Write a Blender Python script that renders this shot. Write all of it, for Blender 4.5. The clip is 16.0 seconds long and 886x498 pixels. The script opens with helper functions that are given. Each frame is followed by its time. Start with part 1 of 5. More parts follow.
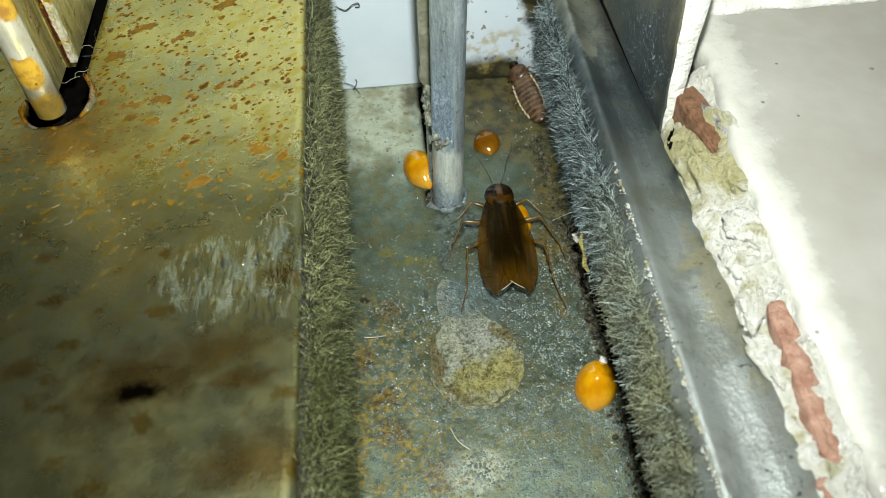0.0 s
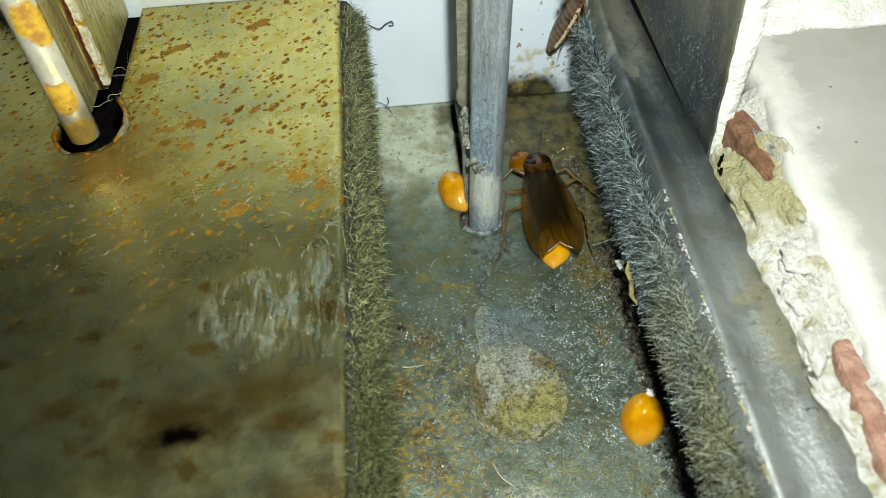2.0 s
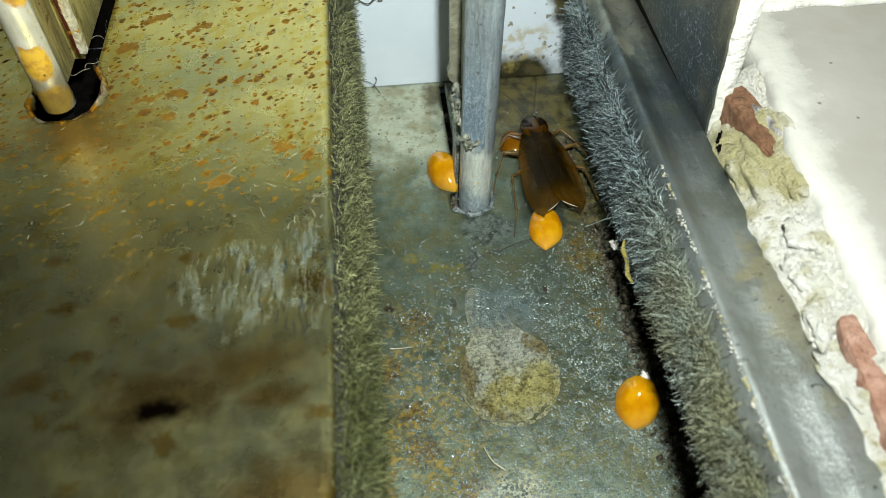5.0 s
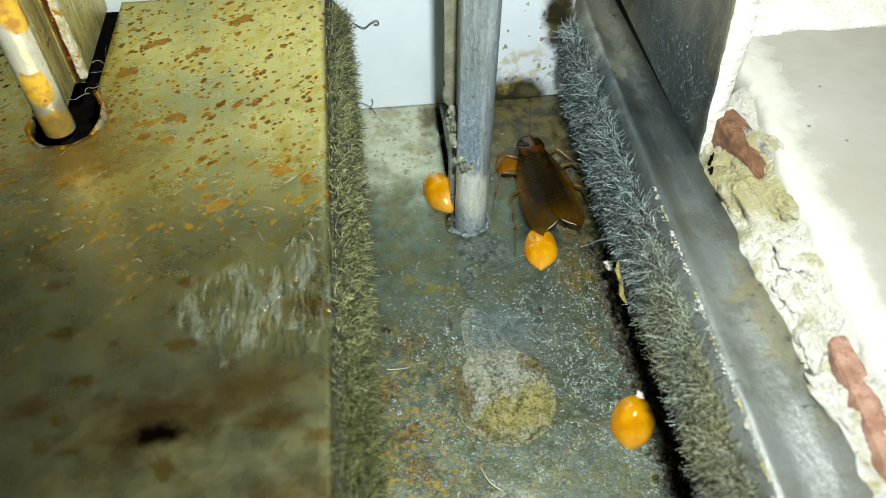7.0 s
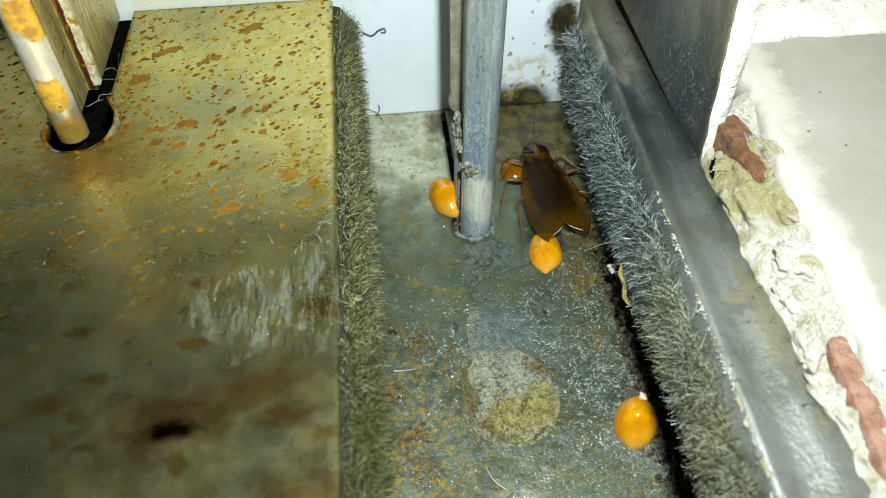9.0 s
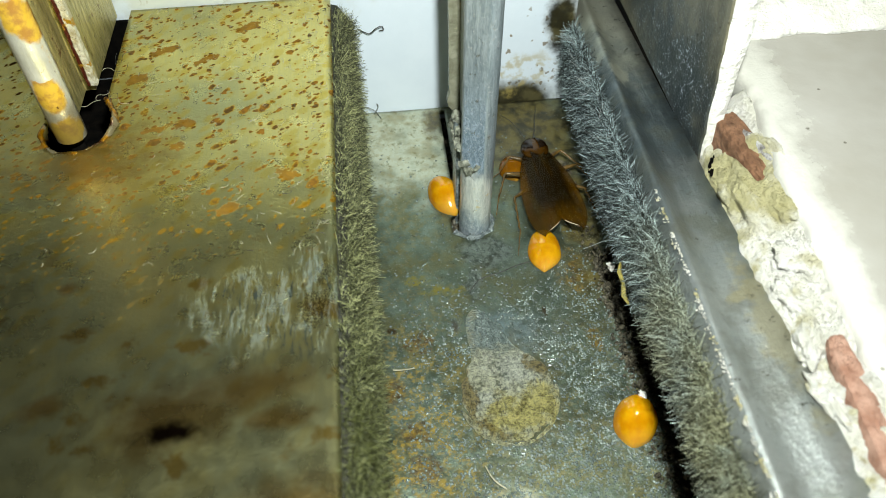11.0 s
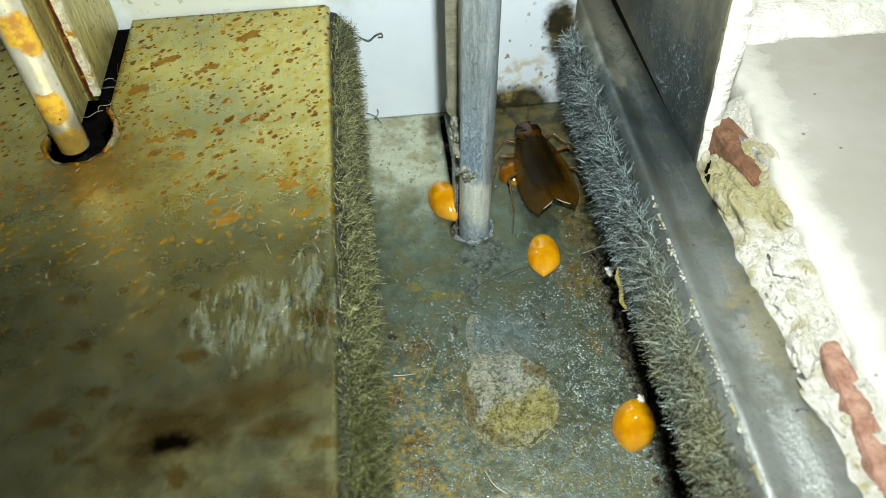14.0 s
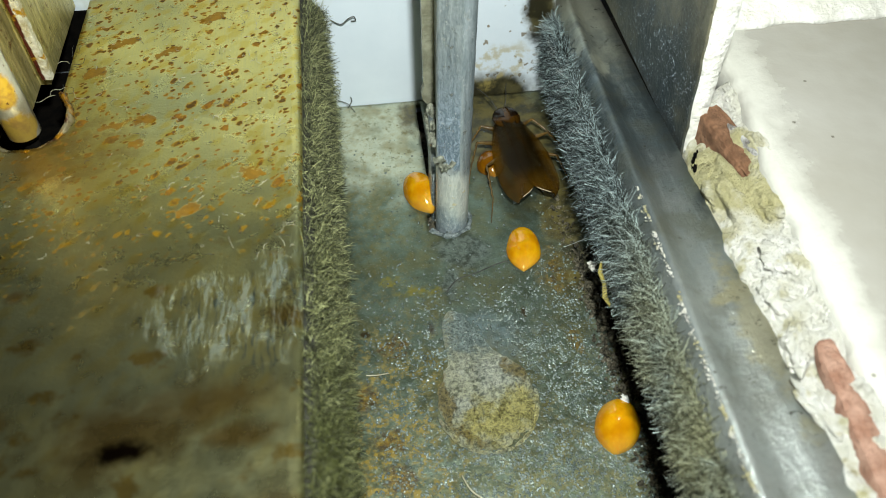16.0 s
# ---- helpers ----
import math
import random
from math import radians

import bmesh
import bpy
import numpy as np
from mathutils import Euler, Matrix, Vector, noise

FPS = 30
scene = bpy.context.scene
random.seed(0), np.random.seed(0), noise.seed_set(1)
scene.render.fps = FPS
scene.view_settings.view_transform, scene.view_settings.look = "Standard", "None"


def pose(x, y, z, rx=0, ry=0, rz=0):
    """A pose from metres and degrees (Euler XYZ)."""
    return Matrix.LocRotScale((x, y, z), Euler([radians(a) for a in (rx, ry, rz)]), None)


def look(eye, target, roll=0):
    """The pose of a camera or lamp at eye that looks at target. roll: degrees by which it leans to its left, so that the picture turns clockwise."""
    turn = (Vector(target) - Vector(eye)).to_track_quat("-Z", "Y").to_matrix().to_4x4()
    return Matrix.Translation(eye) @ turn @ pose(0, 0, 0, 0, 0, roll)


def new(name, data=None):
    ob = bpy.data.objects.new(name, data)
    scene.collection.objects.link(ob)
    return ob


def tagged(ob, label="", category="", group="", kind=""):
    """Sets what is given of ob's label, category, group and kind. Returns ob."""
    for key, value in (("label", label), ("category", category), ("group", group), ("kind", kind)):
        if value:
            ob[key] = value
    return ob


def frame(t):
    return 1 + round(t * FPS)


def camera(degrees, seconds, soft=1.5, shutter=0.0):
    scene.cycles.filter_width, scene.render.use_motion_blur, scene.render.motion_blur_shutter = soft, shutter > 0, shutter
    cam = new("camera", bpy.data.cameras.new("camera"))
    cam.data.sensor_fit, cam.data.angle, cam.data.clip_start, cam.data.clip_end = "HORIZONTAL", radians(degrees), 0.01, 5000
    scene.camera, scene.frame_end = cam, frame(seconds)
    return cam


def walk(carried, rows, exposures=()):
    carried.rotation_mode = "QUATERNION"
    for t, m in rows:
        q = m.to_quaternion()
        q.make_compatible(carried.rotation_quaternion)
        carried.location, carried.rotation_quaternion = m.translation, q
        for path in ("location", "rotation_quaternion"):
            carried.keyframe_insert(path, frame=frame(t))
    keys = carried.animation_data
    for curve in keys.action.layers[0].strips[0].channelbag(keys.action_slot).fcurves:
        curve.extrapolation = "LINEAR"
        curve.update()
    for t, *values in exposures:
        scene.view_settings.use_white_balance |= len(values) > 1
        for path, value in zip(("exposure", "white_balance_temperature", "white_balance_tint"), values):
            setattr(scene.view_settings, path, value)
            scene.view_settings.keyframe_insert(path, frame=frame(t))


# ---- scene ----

U = 0.00112  # all plan numbers below are about a millimetre; one unit is U metres


def P(*v):
    return Vector(v) * U


cam = camera(59.3, 16.0, soft=0.6)
PATH = [
    (0, (5.38, -47.18, 46.56), (8.77, -9.54, -0.04), -1.42),
    (0.5, (5.49, -46.29, 46.20), (8.78, -8.59, -0.37), -1.43),
    (1, (5.25, -46.34, 46.34), (8.57, -8.64, -0.22), -1.45),
    (1.5, (4.94, -45.90, 46.25), (8.37, -8.21, -0.31), -1.21),
    (2, (3.61, -44.85, 46.45), (6.21, -6.86, 0.09), -2.27),
    (2.5, (3.76, -44.98, 46.44), (6.36, -7.14, -0.05), -2.44),
    (3, (3.62, -44.92, 46.04), (6.52, -7.15, -0.49), -2.02),
    (3.5, (3.76, -44.94, 46.29), (6.56, -7.26, -0.32), -2.31),
    (4, (3.62, -44.93, 45.75), (6.52, -7.41, -0.98), -1.98),
    (6.5, (2.39, -44.86, 43.12), (7.81, -6.21, -2.45), 1.79),
    (7, (2.99, -44.93, 44.88), (7.40, -6.17, -0.71), -0.03),
    (7.5, (2.97, -45.30, 44.96), (7.21, -6.32, -0.46), -0.17),
    (8, (3.04, -45.52, 45.29), (7.13, -6.29, 0.08), -0.46),
    (8.5, (2.95, -45.66, 45.18), (6.88, -6.46, -0.08), -0.41),
    (9, (2.91, -45.70, 45.38), (6.92, -6.48, 0.16), -0.50),
    (11.5, (3.10, -45.46, 45.59), (6.99, -6.53, 0.09), -0.93),
    (12, (3.26, -45.46, 46.06), (6.97, -6.52, 0.57), -1.31),
    (12.5, (3.44, -45.30, 46.12), (7.21, -6.32, 0.67), -1.50),
    (13, (3.42, -45.33, 46.18), (6.92, -6.49, 0.58), -1.65),
    (13.5, (3.44, -45.29, 46.01), (7.02, -6.44, 0.43), -1.60),
    (14, (3.51, -45.35, 46.26), (7.00, -6.52, 0.65), -1.73),
    (14.5, (3.62, -45.20, 46.50), (7.06, -6.38, 0.88), -1.99),
    (15, (3.74, -45.06, 46.40), (7.25, -6.28, 0.75), -1.98),
    (15.5, (3.67, -45.27, 46.12), (7.26, -6.50, 0.47), -1.75),
    (16, (3.93, -43.78, 44.30), (8.95, -5.48, -1.61), 0.03),
]
cam.data.dof.use_dof, cam.data.dof.focus_distance, cam.data.dof.aperture_fstop = True, 55 * U, 75
walk(cam, [(t, look(P(*eye), P(*target), roll)) for t, eye, target, roll in PATH],
     [(0, -0.24), (4, -0.22), (6.5, -0.30), (7, -0.08), (12.5, -0.08), (14, -0.16), (16, -0.22)])

# ---------------------------------------------------------------- light
world = bpy.data.worlds.new("world")
scene.world = world
world.use_nodes = True
world.node_tree.nodes["Background"].inputs[0].default_value = (1.0, 0.97, 0.75, 1)
world.node_tree.nodes["Background"].inputs[1].default_value = 0.008

flash_data = bpy.data.lights.new("phone_flash", "SPOT")
flash_data.energy, flash_data.color = 0.36, (0.95, 1.0, 0.92)
flash_data.shadow_soft_size = 1.3 * U
flash_data.spot_size, flash_data.spot_blend = radians(124), 1.0
flash = new("phone_flash", flash_data)
flash.matrix_world = look(P(7.8, -37.5, 55.5), P(13.5, -1, 6))


# ---------------------------------------------------------------- materials
class Nodes:
    """A small writer of node materials; coordinates in plan units."""

    def __init__(self, name, moving=False):
        self.mat = bpy.data.materials.new(name)
        self.mat.use_nodes = True
        self.tree = self.mat.node_tree
        self.bsdf = self.tree.nodes["Principled BSDF"]
        if moving:
            src = self.tree.nodes.new("ShaderNodeTexCoord").outputs["Object"]
        else:
            src = self.tree.nodes.new("ShaderNodeNewGeometry").outputs["Position"]
        scale = self.tree.nodes.new("ShaderNodeVectorMath")
        scale.operation = "SCALE"
        scale.inputs["Scale"].default_value = 1 / U
        self.link(src, scale.inputs[0])
        self.pos = scale.outputs[0]

    def link(self, a, b):
        self.tree.links.new(a, b)

    def feed(self, socket, value):
        if isinstance(value, bpy.types.NodeSocket):
            self.link(value, socket)
        elif value is not None:
            socket.default_value = value

    def warp(self, scale=(1, 1, 1), turn=0.0, amount=0.0, grain=1.0, slanted=False):
        m = self.tree.nodes.new("ShaderNodeMapping")
        if slanted:
            m.vector_type = "TEXTURE"
            scale = tuple(1 / c for c in scale)
        m.inputs["Scale"].default_value = scale
        m.inputs["Rotation"].default_value = (0, 0, radians(turn))
        p = self.pos
        if amount:
            n = self.tree.nodes.new("ShaderNodeTexNoise")
            n.inputs["Scale"].default_value = grain
            self.link(self.pos, n.inputs["Vector"])
            off = self.tree.nodes.new("ShaderNodeVectorMath")
            off.operation = "MULTIPLY_ADD"
            self.link(n.outputs["Color"], off.inputs[0])
            off.inputs[1].default_value = (amount,) * 3
            self.link(self.pos, off.inputs[2])
            p = off.outputs[0]
        self.link(p, m.inputs["Vector"])
        return m.outputs[0]

    def noise(self, scale, detail=4, rough=0.6, vec=None, out="Fac"):
        n = self.tree.nodes.new("ShaderNodeTexNoise")
        n.inputs["Scale"].default_value, n.inputs["Detail"].default_value, n.inputs["Roughness"].default_value = scale, detail, rough
        self.link(vec or self.pos, n.inputs["Vector"])
        return n.outputs[out]

    def cells(self, scale, vec=None, out="Distance", feature="F1", spread=1.0):
        n = self.tree.nodes.new("ShaderNodeTexVoronoi")
        n.feature = feature
        n.inputs["Scale"].default_value = scale
        n.inputs["Randomness"].default_value = spread
        self.link(vec or self.pos, n.inputs["Vector"])
        return n.outputs[out]

    def ramp(self, fac, lo, hi, a=0.0, b=1.0):
        n = self.tree.nodes.new("ShaderNodeMapRange")
        n.interpolation_type = "SMOOTHSTEP"
        for i, v in enumerate((fac, lo, hi, a, b)):
            self.feed(n.inputs[i], v)
        return n.outputs[0]

    def math(self, op, a, b=0.0):
        n = self.tree.nodes.new("ShaderNodeMath")
        n.operation = op
        self.feed(n.inputs[0], a)
        self.feed(n.inputs[1], b)
        return n.outputs[0]

    def mix(self, fac, a, b):
        n = self.tree.nodes.new("ShaderNodeMix")
        n.data_type = "RGBA"
        for i, v in ((0, fac), (6, a), (7, b)):
            self.feed(n.inputs[i], (*v, 1) if isinstance(v, tuple) else v)
        return n.outputs[2]

    def spot(self, x, y, rx, ry, turn=0.0, rough=0.5, grain=0.9, axes="xy", soft=0.36):
        """A mask round (x, y): 1 inside, uneven edge."""
        sep = self.tree.nodes.new("ShaderNodeSeparateXYZ")
        self.link(self.pos, sep.inputs[0])
        u = self.math("SUBTRACT", sep.outputs["XYZ".index(axes[0].upper())], x)
        v = self.math("SUBTRACT", sep.outputs["XYZ".index(axes[1].upper())], y)
        c, s = math.cos(radians(turn)), math.sin(radians(turn))
        p = self.math("ADD", self.math("MULTIPLY", u, c / rx), self.math("MULTIPLY", v, s / rx))
        q = self.math("ADD", self.math("MULTIPLY", u, -s / ry), self.math("MULTIPLY", v, c / ry))
        d = self.math("SQRT", self.math("ADD", self.math("MULTIPLY", p, p), self.math("MULTIPLY", q, q)))
        n = self.math("MULTIPLY", self.math("SUBTRACT", self.noise(grain, 5, 0.65), 0.5), 4 * rough)
        return self.ramp(self.math("ADD", d, n), 0.93 + soft, 0.93 - soft)

    def most(self, *masks):
        out = masks[0]
        for m in masks[1:]:
            out = self.math("MAXIMUM", out, m)
        return out

    def bump(self, height, depth, under=None):
        n = self.tree.nodes.new("ShaderNodeBump")
        n.inputs["Strength"].default_value = 1.0
        n.inputs["Distance"].default_value = depth * U
        self.link(height, n.inputs["Height"])
        if under:
            self.link(under, n.inputs["Normal"])
        self.link(n.outputs[0], self.bsdf.inputs["Normal"])
        return n.outputs[0]

    def done(self, colour, rough=0.5, metal=0.0, **more):
        self.feed(self.bsdf.inputs["Base Color"], (*colour, 1) if isinstance(colour, tuple) else colour)
        self.feed(self.bsdf.inputs["Roughness"], rough)
        self.feed(self.bsdf.inputs["Metallic"], metal)
        for key, value in more.items():
            self.feed(self.bsdf.inputs[key.replace("_", " ")], value)
        return self.mat


def plate_metal():
    n = Nodes("stained_plate_metal")
    brushed = n.noise(2.2, 3, 0.7, n.warp((9, 0.25, 1)))
    cloud = n.noise(0.16, 4, 0.6)
    base = n.mix(cloud, (0.45, 0.41, 0.14), (0.68, 0.58, 0.185))
    base = n.mix(n.ramp(brushed, 0.3, 0.8, 0, 0.35), base, (0.30, 0.32, 0.22))
    film = n.ramp(n.noise(0.11, 3, 0.6), 0.42, 0.62)
    base = n.mix(n.math("MULTIPLY", film, 0.5), base, (0.25, 0.28, 0.17))
    dull_front = n.ramp(n.noise(0.2, 3), 0.3, 0.7, 0.5, 1.0)
    sepf = n.tree.nodes.new("ShaderNodeSeparateXYZ")
    n.link(n.pos, sepf.inputs[0])
    base = n.mix(n.math("MULTIPLY", n.ramp(sepf.outputs[1], -11, -27, 0, 0.65), dull_front), base, (0.33, 0.37, 0.25))
    gold = n.math("MULTIPLY", n.spot(-21, -2, 6, 10, 0, 0.5, 0.3, soft=0.7), n.ramp(n.noise(0.5, 4), 0.35, 0.6))
    base = n.mix(n.math("MULTIPLY", gold, 0.6), base, (0.62, 0.46, 0.10))
    # rust drops of three sizes, drawn out along one direction where they lie far back
    sep = n.tree.nodes.new("ShaderNodeSeparateXYZ")
    n.link(n.pos, sep.inputs[0])
    back = n.ramp(sep.outputs[1], -30, -8, 0.25, 1.0)
    wobble = n.math("MULTIPLY", n.math("SUBTRACT", n.noise(3.0, 4, 0.65), 0.5), 0.42)
    crowd = n.math("MULTIPLY", n.ramp(n.noise(0.32, 3), 0.30, 0.62, 0.72, 1.15), back)
    crowd = n.math("MAXIMUM", crowd, n.spot(-14.2, -7.2, 4.2, 2.4, 8, 0.4, 0.5))

    def drops(scale, stretch, turn, lo, size, fade):
        vec = n.warp((1.0, stretch, 1), turn, 0.5, 1.6, True)
        big = n.math("MULTIPLY", n.math("MULTIPLY", n.ramp(n.cells(scale, vec, "Color"), lo, lo + 0.3), crowd), size)
        return n.ramp(n.math("ADD", n.math("SUBTRACT", n.cells(scale, vec), n.math("SUBTRACT", big, 0.10)), n.math("MULTIPLY", wobble, scale ** 0.3)), 0.04 + fade, 0.04 - fade)

    dots = drops(0.66, 1.6, 52, 0.52, 0.36, 0.14)
    fine = drops(1.2, 1.5, 48, 0.50, 0.38, 0.15)
    pin = drops(2.4, 1.3, 40, 0.50, 0.46, 0.15)
    rust = n.mix(n.ramp(n.noise(1.5, 4), 0.35, 0.65), (0.040, 0.012, 0.0002), (0.22, 0.085, 0.0003))
    stained = n.math("MULTIPLY", n.most(dots, fine, n.math("MULTIPLY", pin, 0.8)), n.ramp(sep.outputs[1], -20, -6, 0.30, 1.0))
    halo_y = n.math("MULTIPLY", n.ramp(n.math("SUBTRACT", n.cells(0.62, n.warp((1, 1.9, 1), 52, 0.5, 1.6, True)), n.math("MULTIPLY", n.noise(0.4, 2), 0.5)), 0.25, -0.05), crowd)
    base = n.mix(n.math("MULTIPLY", halo_y, 0.55), base, (0.46, 0.33, 0.02))
    rust = n.mix(n.ramp(stained, 0.35, 0.85), (0.38, 0.21, 0.001), rust)
    base = n.mix(n.ramp(stained, 0.0, 0.5, 0, 0.92), base, rust)
    grime = n.math("MULTIPLY", n.ramp(n.noise(2.6, 5, 0.75, n.warp((1, 0.6, 1), 20)), 0.60, 0.70), back)
    base = n.mix(n.math("MULTIPLY", grime, 0.45), base, (0.10, 0.085, 0.03))
    big = n.most(
        n.spot(-9.7, -3.9, 0.85, 0.5, 35, 0.8, 1.1, soft=0.16), n.spot(-11.6, -4.3, 0.9, 0.32, 15, 0.8, 1.1, soft=0.16), n.spot(-10.0, -6.3, 0.55, 0.45, 0, 0.8, 1.1, soft=0.16),
        n.spot(-2.9, -10.1, 0.6, 0.55, 0, 0.8, 1.1, soft=0.16), n.spot(-6.4, -12.9, 0.9, 0.5, 40, 0.8, 1.1, soft=0.16),
        n.spot(-13.6, 1.5, 0.8, 0.5, 20, 0.8, 1.1, soft=0.16), n.spot(-9.0, 3.2, 1.1, 0.45, 30, 0.8, 1.1, soft=0.16), n.spot(-6.0, 7.0, 1.2, 0.5, 25, 0.8, 1.1, soft=0.16), n.spot(-12.2, 4.5, 0.9, 0.45, 25, 0.8, 1.1, soft=0.16),
    )
    base = n.mix(n.math("MULTIPLY", big, 0.9), base, n.mix(n.noise(1.8, 3), (0.05, 0.017, 0.0003), (0.30, 0.14, 0.0005)))
    around = n.spot(-15.2, -7.4, 4.4, 3.2, 10, 0.6, 0.6, soft=0.6)
    base = n.mix(n.math("MULTIPLY", around, 0.6), base, (0.20, 0.11, 0.018))
    burn = n.spot(-7.6, -27.7, 1.3, 0.55, 2, 0.5, 1.1, soft=0.65)
    halo = n.most(n.spot(-7.8, -27.0, 2.9, 1.7, 0, 0.5, 0.5, soft=0.7), n.spot(-4.4, -25.8, 2.6, 1.2, 10, 0.5, 0.6, soft=0.7), n.spot(-1.8, -32, 2.4, 1.3, 0, 0.5, 0.6, soft=0.6),
                  n.spot(-14.2, -18.2, 0.45, 0.4, 0, 0.4, 1.0, soft=0.6), n.spot(-13.6, -25.7, 0.9, 0.6, 10, 0.5, 0.9, soft=0.6), n.spot(-2.6, -27.5, 1.6, 0.6, 0, 0.5, 0.8, soft=0.6))
    base = n.mix(n.math("MULTIPLY", halo, 0.65), base, (0.23, 0.115, 0.004))
    front = n.ramp(sep.outputs[1], -12, -19)
    veil = n.math("SUBTRACT", n.cells(0.34, n.warp((1, 1.5, 1), 15, 0.7, 1.2)), n.math("MULTIPLY", n.ramp(n.noise(0.3, 3), 0.4, 0.65), 0.30))
    veil = n.math("MULTIPLY", n.ramp(n.math("ADD", veil, wobble), 0.16, -0.06), front)
    base = n.mix(n.math("MULTIPLY", veil, 0.7), base, n.mix(n.noise(1.3, 3), (0.16, 0.075, 0.002), (0.38, 0.24, 0.008)))
    base = n.mix(burn, base, (0.010, 0.005, 0.002))
    # scraped patch: pale upright strokes
    strokes = n.ramp(n.noise(1.0, 5, 0.8, n.warp((2.6, 0.42, 1), -6, 0.6, 0.6)), 0.46, 0.60)
    scraped = n.math("MULTIPLY", strokes, n.most(n.spot(-4.3, -20.6, 3.6, 2.9, 0, 0.6, 0.5), n.spot(-1.0, -20.0, 1.4, 3.8, 0, 0.5, 0.6)))
    base = n.mix(n.math("MULTIPLY", scraped, 0.42), base, (0.44, 0.60, 0.66))
    groove = n.math("MULTIPLY", n.ramp(n.noise(1.0, 4, 0.7, n.warp((2.4, 0.30, 1), 2, 0.5, 0.6)), 0.56, 0.64), n.spot(-2.6, -21.2, 4.6, 3.0, 0, 0.5, 0.5))
    base = n.mix(n.math("MULTIPLY", groove, 0.85), base, (0.12, 0.17, 0.17))
    specks = n.ramp(n.cells(2.6), 0.10, 0.05)
    base = n.mix(n.math("MULTIPLY", specks, n.math("MULTIPLY", n.ramp(n.noise(0.5), 0.5, 0.6), n.math("MULTIPLY", back, 0.6))), base, (0.75, 0.72, 0.48))
    mote = n.noise(5.5, 3, 0.8)
    base = n.mix(n.math("MULTIPLY", n.ramp(mote, 0.36, 0.28), n.math("MULTIPLY", back, 0.7)), base, (0.07, 0.055, 0.02))
    base = n.mix(n.math("MULTIPLY", n.ramp(mote, 0.66, 0.74), n.math("MULTIPLY", back, 0.5)), base, (0.75, 0.72, 0.50))
    dull = n.most(stained, big)
    metal = n.math("MULTIPLY", n.ramp(dull, 0.0, 1.0, 0.95, 0.2), n.ramp(scraped, 0, 1, 1.0, 0.85))
    rough = n.math("MAXIMUM", n.ramp(n.noise(0.5, 4), 0.3, 0.7, 0.25, 0.35), n.ramp(dull, 0.1, 0.8, 0.0, 0.75))
    h = n.math("ADD", n.math("MULTIPLY", n.most(stained, big), 0.12), n.math("MULTIPLY", n.noise(3.0, 5, 0.7), 0.17))
    h = n.math("ADD", h, n.math("MULTIPLY", n.noise(6.0, 3, 0.7), n.ramp(sep.outputs[1], -16, -4, 0.08, 0.20)))
    n.bump(n.math("ADD", h, n.math("MULTIPLY", scraped, 0.5)), 0.10)
    return n.done(base, rough, metal, Specular_IOR_Level=n.ramp(dull, 0, 0.6, 0.5, 0.08))


